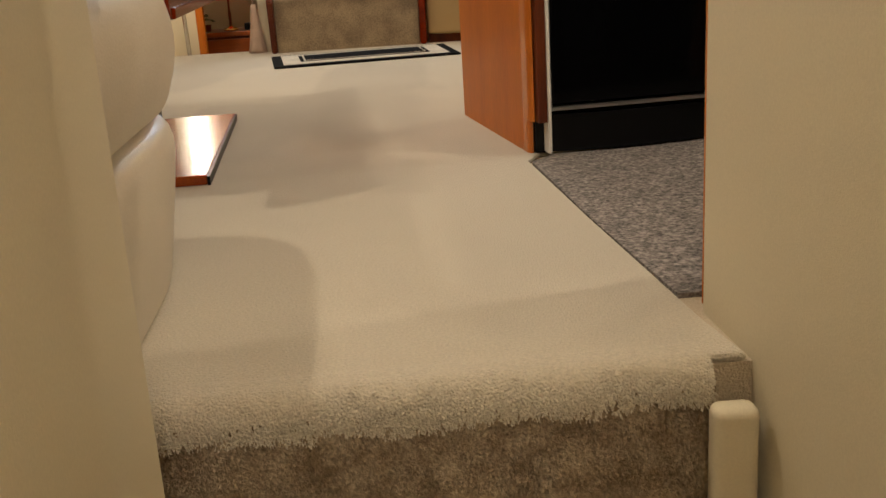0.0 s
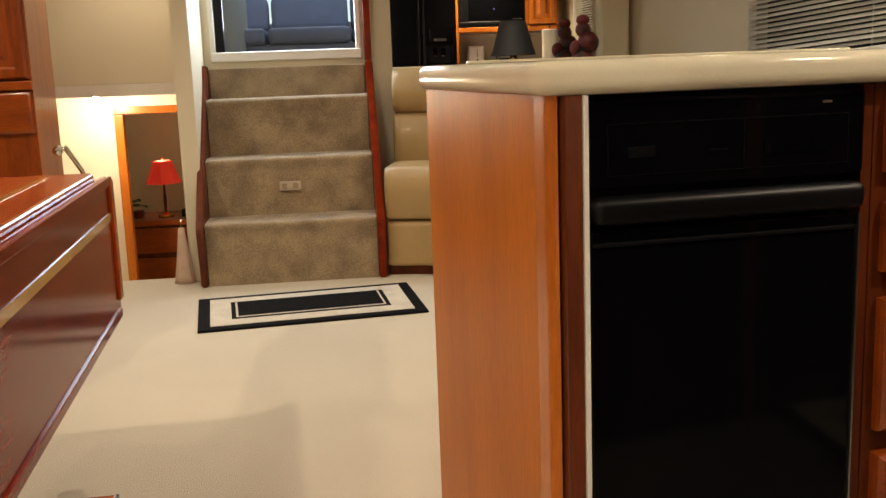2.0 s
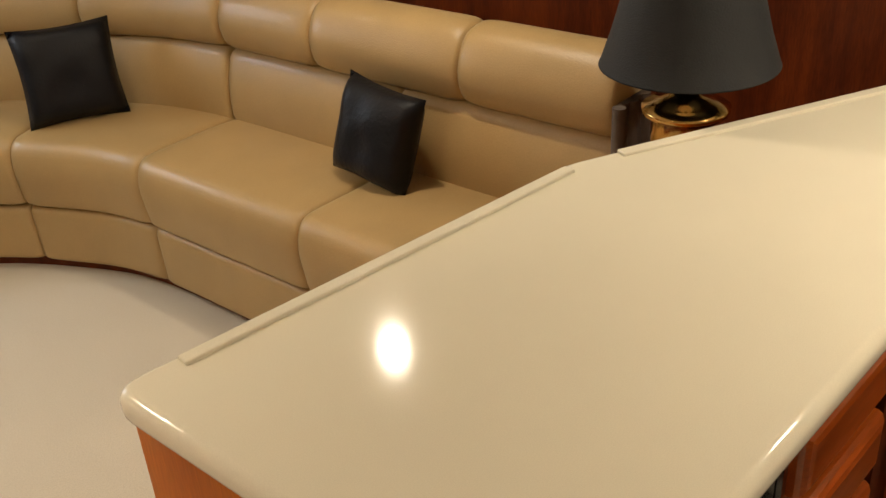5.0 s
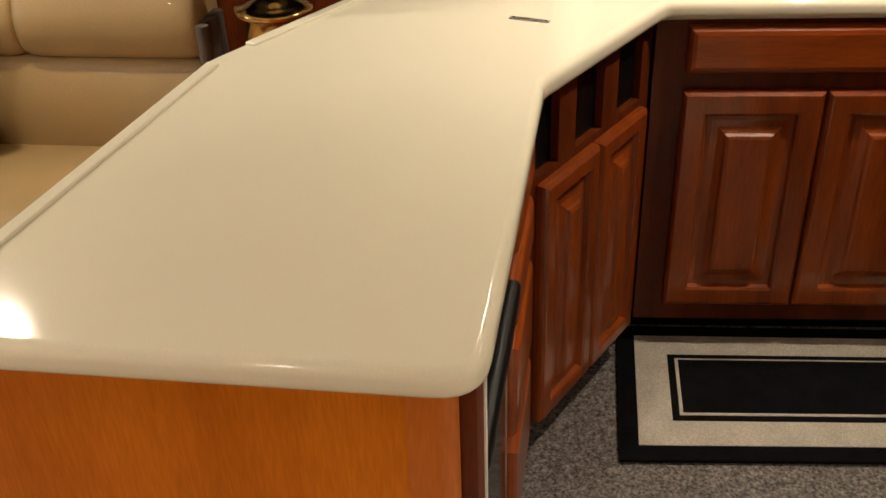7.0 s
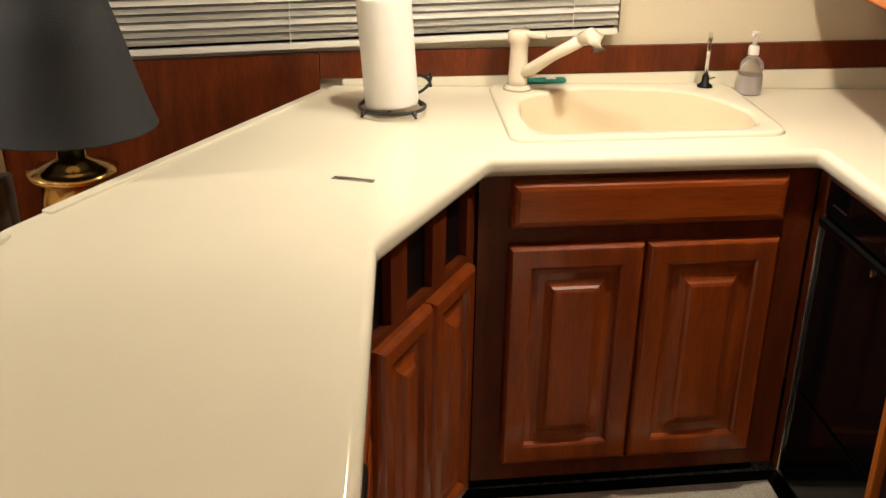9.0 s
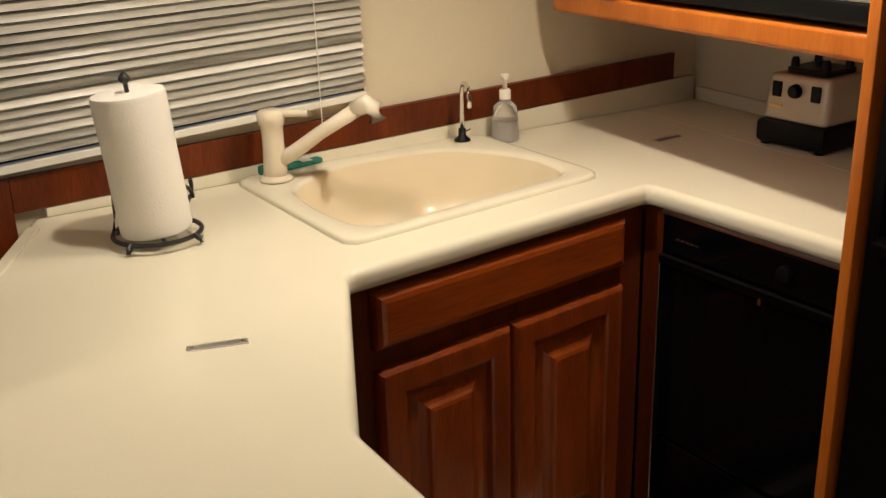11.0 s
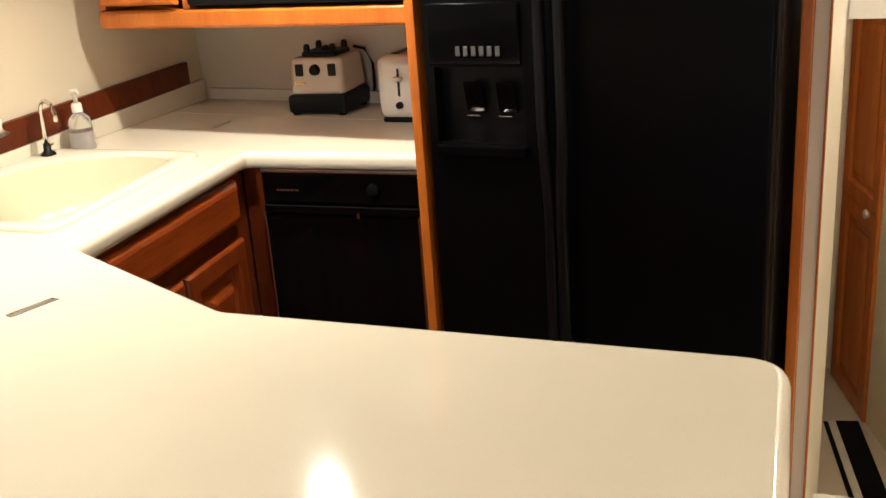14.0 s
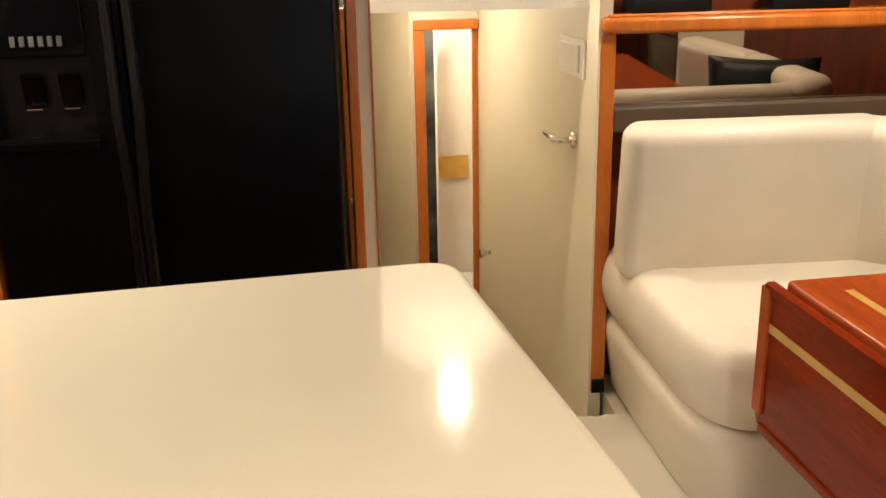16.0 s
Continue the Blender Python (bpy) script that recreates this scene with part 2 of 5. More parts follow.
def prism(outline, z0, z1, bevel=0.0, seg=3, vertical=0.0):
    """A slab over a plan outline; bevel rounds the rim above and below, vertical rounds the corners of the plan."""
    bm = bmesh.new()
    f = bm.faces.new([bm.verts.new((x, y, z0)) for x, y in outline])
    r = bmesh.ops.extrude_face_region(bm, geom=[f])
    bmesh.ops.translate(bm, vec=(0, 0, z1 - z0), verts=[v for v in r["geom"] if isinstance(v, bmesh.types.BMVert)])
    bmesh.ops.recalc_face_normals(bm, faces=bm.faces)
    if vertical:
        up = [e for e in bm.edges if abs(e.verts[0].co.z - e.verts[1].co.z) > 1e-6]
        bmesh.ops.bevel(bm, geom=up, offset=vertical, segments=6, affect="EDGES", profile=0.5)
    if bevel:
        flat = [e for e in bm.edges if abs(e.verts[0].co.z - e.verts[1].co.z) < 1e-6 and len(e.link_faces) == 2
                and abs(e.link_faces[0].normal.z - e.link_faces[1].normal.z) > 0.5]
        bmesh.ops.bevel(bm, geom=flat, offset=bevel, segments=seg, affect="EDGES", profile=0.5)
    return bm


def lathe(profile, seg=32):
    """A turned body from (radius, height) pairs."""
    bm = bmesh.new()
    rings = []
    for r, z in profile:
        rings.append([bm.verts.new((max(r, 1e-4) * math.cos(2 * math.pi * k / seg), max(r, 1e-4) * math.sin(2 * math.pi * k / seg), z)) for k in range(seg)])
    for a, b in zip(rings, rings[1:]):
        for k in range(seg):
            bm.faces.new((a[k], a[(k + 1) % seg], b[(k + 1) % seg], b[k]))
    bm.faces.new(rings[0][::-1])
    bm.faces.new(rings[-1])
    return bm


def tube(points, radius, seg=10, bm=None):
    """A round bar along points; radius is one number or one for each point."""
    own = bmesh.new()
    pts = [Vector(p) for p in points]
    rings = []
    for i, p in enumerate(pts):
        d = (pts[min(i + 1, len(pts) - 1)] - pts[max(i - 1, 0)]).normalized()
        a = d.cross(Vector((0, 0, 1)) if abs(d.z) < 0.9 else Vector((1, 0, 0))).normalized()
        b = d.cross(a)
        r = radius[i] if isinstance(radius, (list, tuple)) else radius
        rings.append([own.verts.new(p + r * (a * math.cos(2 * math.pi * k / seg) + b * math.sin(2 * math.pi * k / seg))) for k in range(seg)])
    for r0, r1 in zip(rings, rings[1:]):
        for k in range(seg):
            own.faces.new((r0[k], r0[(k + 1) % seg], r1[(k + 1) % seg], r1[k]))
    own.faces.new(rings[0][::-1])
    own.faces.new(rings[-1])
    return own if bm is None else join(bm, own)


def wall_between(name, p, q, z0, z1, thick, mat, openings=(), side=1, label="", category="wall"):
    """An upright wall over the line p to q, thickened to its right-hand side (side 1) or left; openings are (start, end, bottom, top) along it."""
    p, q = Vector(p), Vector(q)
    length = (q - p).length
    ang = math.atan2(q.y - p.y, q.x - p.x)
    bm = bmesh.new()
    y0, y1 = (-thick, 0) if side > 0 else (0, thick)
    xs = sorted({0.0, length, *[v for o in openings for v in o[:2]]})
    zs = sorted({z0, z1, *[v for o in openings for v in o[2:4]]})
    cells = []
    for a, b in zip(xs, xs[1:]):
        for c, d in zip(zs, zs[1:]):
            mx, mz = (a + b) / 2, (c + d) / 2
            if not any(o[0] < mx < o[1] and o[2] < mz < o[3] for o in openings):
                cells.append((a, b, c, d))
    for a, b, c, d in cells:
        box(a, y0, c, b, y1, d, bm=bm)
    bmesh.ops.remove_doubles(bm, verts=bm.verts, dist=1e-5)
    seen = {}
    for f in bm.faces:
        seen.setdefault(tuple(round(v, 4) for v in f.calc_center_median()), []).append(f)
    bmesh.ops.delete(bm, geom=[f for fs in seen.values() if len(fs) > 1 for f in fs], context="FACES")
    ob = part(name, bm, mat)
    ob.matrix_basis = pose(p.x, p.y, 0, 0, 0, math.degrees(ang))
    return tagged(ob, label, category, "", "structure")


def smooth_path(points, n):
    """Points evenly spread along a rounded line through the given plan points."""
    P = [Vector((*p, 0)) for p in points]
    P = [2 * P[0] - P[1]] + P + [2 * P[-1] - P[-2]]
    fine = []
    for i in range(1, len(P) - 2):
        for k in range(40):
            t = k / 40
            a, b, c, d = P[i - 1], P[i], P[i + 1], P[i + 2]
            fine.append(0.5 * ((2 * b) + (c - a) * t + (2 * a - 5 * b + 4 * c - d) * t * t + (3 * b - a - 3 * c + d) * t ** 3))
    fine.append(P[-2])
    cum = [0.0]
    for a, b in zip(fine, fine[1:]):
        cum.append(cum[-1] + (b - a).length)
    out = []
    for k in range(n + 1):
        s = cum[-1] * k / n
        j = max(i for i in range(len(cum)) if cum[i] <= s + 1e-9)
        j = min(j, len(fine) - 2)
        u = (s - cum[j]) / max(1e-9, cum[j + 1] - cum[j])
        out.append(fine[j].lerp(fine[j + 1], u))
    return out


def sweep(path, profile, puff=0.0, pinch=0.012, ends=4):
    """A padded length: a closed profile of (outward, height) pairs carried along plan points, drawn in at both ends like a seam."""
    bm = bmesh.new()
    rings = []
    cx = sum(u for u, z in profile) / len(profile)
    cz = sum(z for u, z in profile) / len(profile)
    n = len(path)
    for i, p in enumerate(path):
        d = (path[min(i + 1, n - 1)] - path[max(i - 1, 0)]).normalized()
        out = Vector((d.y, -d.x, 0))
        e = min(i, n - 1 - i)
        s = 1.0 - (0.0 if e >= ends else (1 - math.sqrt(1 - (1 - e / ends) ** 2)))
        ring = []
        for u, z in profile:
            w = Vector((u - cx, z - cz))
            k = max(0.0, 1 - pinch / max(0.02, w.length) * (1 - s) * 2.2)
            bulge = 1 + puff * math.sin(math.pi * i / (n - 1)) / max(0.05, w.length) * 0.05
            ring.append(bm.verts.new(p + out * (cx + w.x * k * bulge) + Vector((0, 0, cz + w.y * k * bulge))))
        rings.append(ring)
    for a, b in zip(rings, rings[1:]):
        for k in range(len(profile)):
            bm.faces.new((a[k], a[(k + 1) % len(profile)], b[(k + 1) % len(profile)], b[k]))
    bm.faces.new(rings[0][::-1])
    bm.faces.new(rings[-1])
    return bm


def rounded(corners, r=0.03, seg=5):
    """A closed profile with rounded corners from its corner points."""
    out = []
    n = len(corners)
    for i, c in enumerate(corners):
        rr = c[2] if len(c) > 2 else r
        p, a, b = Vector(c[:2]), Vector(corners[i - 1][:2]), Vector(corners[(i + 1) % n][:2])
        da, db = (a - p), (b - p)
        k = min(rr, da.length * 0.48, db.length * 0.48)
        s, e = p + da.normalized() * k, p + db.normalized() * k
        for j in range(seg + 1):
            t = j / seg
            out.append(tuple((1 - t) ** 2 * s + 2 * t * (1 - t) * p + t * t * e))
    return out


def rings(w, h, steps, cap=True):
    """A panel w by h in the xz plane from nested frames (inset, y), out of the wall towards -y."""
    bm = bmesh.new()
    loops = [[bm.verts.new(p) for p in ((a, y, a), (w - a, y, a), (w - a, y, h - a), (a, y, h - a))] for a, y in steps]
    for u, v in zip(loops, loops[1:]):
        for k in range(4):
            bm.faces.new((u[k], u[(k + 1) % 4], v[(k + 1) % 4], v[k]))
    if cap:
        bm.faces.new(loops[-1])
    bm.faces.new(loops[0][::-1])
    return bm


def cells(w0, w1, z0, z1, y0, y1, holes, bm=None):
    """An upright slab with rectangular openings through it: x from w0 to w1, y from y0 to y1."""
    bm = bmesh.new() if bm is None else bm
    xs = sorted({w0, w1, *[v for o in holes for v in o[:2]]})
    zs = sorted({z0, z1, *[v for o in holes for v in o[2:4]]})
    for a, b in zip(xs, xs[1:]):
        for c, d in zip(zs, zs[1:]):
            if not any(o[0] < (a + b) / 2 < o[1] and o[2] < (c + d) / 2 < o[3] for o in holes):
                box(a, y0, c, b, y1, d, bm=bm)
    bmesh.ops.remove_doubles(bm, verts=bm.verts, dist=1e-5)
    seen = {}
    for f in bm.faces:
        seen.setdefault(tuple(round(v, 4) for v in f.calc_center_median()), []).append(f)
    bmesh.ops.delete(bm, geom=[f for fs in seen.values() if len(fs) > 1 for f in fs], context="FACES")
    return bm


def upright(polygon, y0, y1):
    """A slab in the xz plane from its outline, y0 to y1 thick."""
    bm = prism(polygon, 0, 1)
    bmesh.ops.transform(bm, matrix=Matrix(((1, 0, 0, 0), (0, 0, y1 - y0, y0), (0, 1, 0, 0), (0, 0, 0, 1))), verts=bm.verts)
    return bm


def cushion(w, d, h, corner=0.06, puff=0.03, n=14):
    """A stuffed square cushion lying flat: thick in the middle, thin at its pointed corners."""
    bm = bmesh.new()
    grid = {}
    for side in (1, -1):
        for i in range(n + 1):
            for j in range(n + 1):
                u, v = 2 * i / n - 1, 2 * j / n - 1
                edge = i in (0, n) or j in (0, n)
                if edge and side < 0:
                    grid[(side, i, j)] = grid[(1, i, j)]
                    continue
                t = (1 - u ** 4) * (1 - v ** 4)
                dent = 0.012 * noise.noise(Vector((u * 1.7, v * 1.7, side * 3.0)))
                pull = 1 - 0.07 * (1 - abs(u) ** 2) * abs(v) ** 3 - 0.07 * (1 - abs(v) ** 2) * abs(u) ** 3
                grid[(side, i, j)] = bm.verts.new((u * w / 2 * pull, v * d / 2 * pull, side * (h / 2 * max(0.0, t) ** 0.5 + (0 if edge else dent * t))))
    for side in (1, -1):
        for i in range(n):
            for j in range(n):
                bm.faces.new([grid[(side, a, b)] for a, b in ((i, j), (i + 1, j), (i + 1, j + 1), (i, j + 1))])
    return bm


def cut(ob, cutter):
    """Takes the cutter's body out of the mesh ob, for good."""
    other = part("cutter", cutter, M_COUNTER)
    mod = ob.modifiers.new("cut", "BOOLEAN")
    mod.operation, mod.object, mod.solver = "DIFFERENCE", other, "EXACT"
    bpy.context.view_layer.update()
    me = bpy.data.meshes.new_from_object(ob.evaluated_get(bpy.context.evaluated_depsgraph_get()))
    ob.modifiers.remove(mod)
    ob.data = me
    bpy.data.objects.remove(other)


# ---------------------------------------------------------------- structure


def setting(ob, label, category):
    return tagged(ob, label, category, "", "structure")


HULL0, HULL1 = (2.09, -1.47), (1.53, 3.33)          # inner face of the starboard hull lining
HM = pose(HULL0[0], HULL0[1], 0, 0, 0, math.degrees(math.atan2(HULL1[1] - HULL0[1], HULL1[0] - HULL0[0])))
STEP = -1.17                                        # the edge of the salon floor over the lower hall


def sill(s):
    """Height of the blinds' foot along the hull: it falls gently towards the stern."""
    return 1.050 - 0.055 * (s - 1.07)


setting(part("floor", prism([(-2.7, -1.47), (-0.63, -1.47), (-0.63, STEP), (0.10, STEP), (0.10, -1.47), (2.2, -1.47), (2.2, 3.36), (-2.7, 3.36)], -0.14, -0.012), M_LOWFLOOR), "plywood sole under the salon carpets", "floor")
setting(part("carpet", prism([(-2.62, STEP), (0.054, STEP), (0.040, -1.05), (0.008, -0.55), (-0.02, -0.03), (0.02, 0.05), (1.9, 0.4), (1.66, 3.36), (-2.62, 3.36)], -0.012, 0.0, 0.006, 2), M_CARPET),
        "plush cream wall-to-wall carpet with vacuum tracks", "carpet")
setting(part("galley_carpet", prism([(0.125, -1.47), (0.125, -0.95), (0.040, -0.95), (0.012, -0.55), (-0.012, -0.03), (0.05, 0.04), (1.9, 0.3), (2.1, -1.47)], -0.012, -0.004), M_TWEED),
        "grey and brown tweed loop carpet in the galley", "carpet")

# steps down to the lower hall
for ya, yb, z in ((STEP, STEP - 0.25, -0.26), (STEP - 0.25, STEP - 0.5, -0.52)):
    setting(part("hall_step", box(-0.62, yb, z - 0.26, 0.10, ya, z, 0.012), M_LOWFLOOR), "beige carpeted step down to the hall", "step")
bm = bmesh.new()                                    # carpeted riser and the soft roll of carpet over the edge
rows_ = []
for i in range(131):
    x = -0.66 + 0.67 * i / 130
    row = []
    for j in range(27):
        if j < 4:
            y, z = STEP + 0.045 - 0.0115 * j, 0.0
        elif j < 12:
            q = (j - 4) / 7 * math.pi / 2
            y, z = STEP + 0.006 - 0.030 * math.sin(q), -0.030 + 0.030 * math.cos(q)
        else:
            y, z = STEP - 0.024, -0.030 - 0.018 * (j - 11)
        n1 = noise.noise(Vector((x * 26, z * 30, 1.3))) + 0.7 * noise.noise(Vector((x * 70, z * 70, 7.1)))
        k = 0.0045 * n1 * min(1.0, j / 6)
        row.append(bm.verts.new((x, y - k, z + k * 0.6 + (0.0015 if j else -0.001))))
    rows_.append(row)
for u, v in zip(rows_, rows_[1:]):
    for k in range(11, 26):
        bm.faces.new((u[k], u[k + 1], v[k + 1], v[k]))
lip = bmesh.new()
rows_ = [[lip.verts.new(v.co) for v in row[:12]] for row in rows_]
bmesh.ops.delete(bm, geom=[v for v in bm.verts if not v.link_faces], context="VERTS")
for u, v in zip(rows_, rows_[1:]):
    for k in range(11):
        lip.faces.new((u[k], u[k + 1], v[k + 1], v[k]))
setting(part("step_riser", bm, M_RISER, smooth=True), "shaggy carpeted riser at the salon edge, shade and dirt in its colour", "step")
setting(part("carpet_nosing", lip, M_CARPET, smooth=True), "shaggy cream carpet rolled over the step edge", "carpet")


def pile(count, seed, top, low, mat, label, hang):
    """Loose tufts standing out of the carpet between two heights of the step edge."""
    rnd = random.Random(seed)
    bm = bmesh.new()
    for k in range(count):
        x = rnd.uniform(-0.66, 0.008)
        clump = noise.noise(Vector((x * 18, 3.1, seed))) + 0.6 * noise.noise(Vector((x * 55, 8.2, seed)))
        z = top + (low - top) * rnd.random() - 0.012 * clump * hang
        q = max(0.0, min(1.0, (z + 0.030) / 0.030))
        y = STEP + 0.006 - 0.030 * math.sqrt(max(0.0, 1 - q * q)) - 0.001
        w, h, lean, out_ = rnd.uniform(0.0010, 0.0024), rnd.uniform(0.006, 0.013), rnd.uniform(-0.006, 0.006), rnd.uniform(0.002, 0.006)
        up = q * rnd.uniform(0.0, 0.5)
        bm.faces.new([bm.verts.new(p) for p in ((x - w, y, z), (x + w, y, z), (x + w * 0.5 + lean, y - out_, z - h * (1 - up)), (x - w * 0.5 + lean, y - out_ * 0.8, z - h * (0.9 - up)))])
    tagged(part("carpet_pile", bm, mat), label, "carpet", kind="stuff")


pile(4200, 21, -0.004, -0.044, M_CARPET, "loose cream carpet pile curling over the step edge", 1.0)
pile(9000, 22, -0.040, -0.30, M_RISER, "loose carpet pile on the riser, coloured darker for shade and dirt", 0.4)
setting(part("stairwell_trim", box(-0.004, STEP - 0.070, -0.50, 0.048, STEP - 0.034, -0.038, 0.012, 3), M_WALL), "cream moulded side of the steps", "trim")
setting(part("hall_floor", box(-0.8, -3.9, -0.9, 0.4, STEP - 0.49, -0.78), M_LOWFLOOR), "beige carpet of the lower hall", "floor")
setting(part("wall_hall_starboard", prism([(0.056, -1.010), (0.070, -1.462), (0.0895, -1.462), (0.0895, -1.010)], -0.8, CEIL), M_WALL), "cream hall wall beside the fridge", "wall")
setting(part("wall_edge_trim", box(0.0555, -1.0095, 0.0, 0.0605, -1.004, CEIL - 0.002, 0.001), M_ORANGE), "thin honey cherry edge of the hall wall", "trim")
wall_between("wall_hall_slanting", (-0.148, -2.590), (0.221, -3.496), -0.8, 1.2, 0.04, M_WALL, [(0.482, 0.968, -0.79, 1.025)], 1, "cream slanting hall wall beside the wooden door")
wall_between("wall_hall_side", (0.30, -1.475), (0.30, -3.54), -0.8, 1.2, 0.03, M_WALL, (), -1, "cream side wall of the hall")
wall_between("wall_hall_far", (0.17, -3.54), (0.33, -3.54), -0.8, 1.2, 0.03, M_WALL, (), 1, "cream far end of the hall")
setting(part("door_trim", box(0.276, -3.52, -0.78, 0.299, -3.44, 1.02, 0.004), M_ORANGE), "honey cherry door trim at the far end of the hall", "trim")
wall_between("wall_hall_port", (-0.578, -1.330), (-0.42, -2.6), -0.8, 1.2, 0.04, M_WALL, (), 1, "cream hall wall with a light switch")
wall_between("wall_hall_end", (-0.9, -2.602), (-0.166, -2.602), -0.8, 1.2, 0.05, M_WALL, [(0.50, 0.72, -0.8, 0.98)], 1, "cream wall at the end of the hall")
setting(part("hall_ceiling", box(-0.8, -3.9, 1.2, 0.45, -1.46, 1.25), M_CEIL), "white lower hall ceiling", "ceiling")
wall_between("wall_head_end", (-0.9, -3.7), (0.5, -3.7), -0.8, 1.2, 0.05, M_CEIL, (), 1, "white shower room wall")
wall_between("wall_head_port", (-0.75, -3.7), (-0.75, -2.66), -0.8, 1.2, 0.05, M_CEIL, (), -1, "white shower room wall")


# bulkheads, hull, ceiling
wall_between("wall_forward", (-0.62, -1.40), (0.060, -1.40), 1.15, CEIL, 0.055, M_CEIL, (), 1, "cream header over the companionway")
wall_between("wall_forward_port", (-2.7, -1.46), (-0.62, -1.46), 0.0, CEIL, 0.05, M_DARKWOOD, (), 1, "dark wooden bulkhead behind the dinette")
wall_between("wall_galley", (0.125, -1.47), (2.14, -1.47), 0.0, CEIL, 0.05, M_WALL, (), 1, "cream galley bulkhead")
LH, W0, W1, WT = math.dist(HULL0, HULL1), 1.07, 4.50, 1.66
for nm, poly in (("wall_hull_low", [(0, 0), (LH, 0), (LH, sill(LH)), (0, sill(0))]), ("wall_hull_fore", [(0, sill(0)), (W0, sill(W0)), (W0, CEIL), (0, CEIL)]),
                 ("wall_hull_aft", [(W1, sill(W1)), (LH, sill(LH)), (LH, CEIL), (W1, CEIL)]), ("wall_hull_top", [(W0, WT), (W1, WT), (W1, CEIL), (W0, CEIL)])):
    ob = part(nm, upright(poly, -0.08, 0.0), M_WALL)
    ob.matrix_basis = HM
    setting(ob, "cream padded hull lining round the long window", "wall")
ob = part("hull_panel", upright([(1.86, 0.0), (4.62, 0.0), (4.62, sill(4.62) - 0.012), (1.86, sill(1.86) - 0.012)], 0.002, 0.022), M_DARKWOOD)
ob.matrix_basis = HM
setting(ob, "dark cherry hull panelling below the blinds", "panelling")
ob = part("trim_rail", upright([(0.10, 0.975), (1.858, 0.925), (1.858, sill(1.858) - 0.012), (0.10, 1.045)], 0.002, 0.018), M_DARKWOOD)
ob.matrix_basis = HM
setting(ob, "dark cherry rail over the galley backsplash", "trim")
ob = part("window_1", upright([(W0 + 0.003, sill(W0) + 0.003), (W1 - 0.003, sill(W1) + 0.003), (W1 - 0.003, WT - 0.003), (W0 + 0.003, WT - 0.003)], -0.06, -0.052), M_NIGHT)
ob.matrix_basis = HM
setting(ob, "long dark hull window behind the blinds", "window")
wall_between("wall_hull_port", (-2.65, -1.5), (-2.65, 6.8), -1.0, CEIL, 0.08, M_WALL, (), -1, "cream hull lining on the port side")
AFT = 3.70
wall_between("wall_aft", (-0.93, AFT), (1.22, AFT), -0.1, CEIL, 0.06, M_WALL, [(0.115, 0.80, 1.012, 1.72)], -1, "cream aft bulkhead with an open hatch over the stairs")
wall_between("wall_corner", (1.20, 3.70), (1.575, 3.02), 0.0, CEIL, 0.06, M_WALL, (), -1, "cream padded corner panel over the sofa")
setting(part("corner_column", box(1.04, 3.60, 0.86, 1.19, 3.698, CEIL, 0.02, 3), M_WALL), "cream rounded corner column behind the sofa", "column")
setting(part("ceiling", box(-2.75, -1.55, CEIL, 2.2, 5.5, CEIL + 0.05), M_CEIL), "cream padded headliner", "ceiling")
# the lower aft passage and cabin beside the stairs
setting(part("cabin_floor", box(-2.7, 3.36, -1.0, 0.2, 8.0, -0.9), M_LOWFLOOR), "beige carpet of the aft cabin", "floor")
setting(part("cabin_ceiling", box(-2.7, 4.0, 0.82, -0.9, 8.0, 0.88), M_CEIL), "white aft cabin ceiling", "ceiling")
wall_between("wall_passage_face", (-2.7, 4.0), (-0.94, 4.0), 0.881, CEIL, 0.05, M_WALL, (), -1, "cream wall above the cabin passage")
wall_between("wall_passage_side", (-0.94, 3.24), (-0.94, 6.6), -0.95, CEIL, 0.075, M_WALL, (), 1, "cream wall beside the stairs")
wall_between("wall_cabin_door", (-2.7, 4.82), (-0.945, 4.82), -0.95, 0.819, 0.05, M_WALL, [(1.20, 1.72, -0.95, 0.70)], -1, "cream wall with the cabin doorway")
wall_between("wall_cabin_end", (-2.7, 6.1), (-0.945, 6.1), -0.95, 0.819, 0.05, M_WALL, (), -1, "cream aft cabin wall")
wall_between("wall_sole_edge", (-2.7, 3.362), (-0.945, 3.362), -0.95, -0.02, 0.02, M_LOWFLOOR, (), -1, "carpeted drop to the cabin passage")
# the aft deck beyond the hatch
setting(part("deck_floor", prism([(-0.86, AFT + 0.08), (1.6, AFT + 0.08), (1.6, 8.2), (-2.0, 8.2), (-2.0, 4.07), (-0.86, 4.07)], 0.84, 0.93), M_STAIR), "grey carpeted aft deck", "floor")

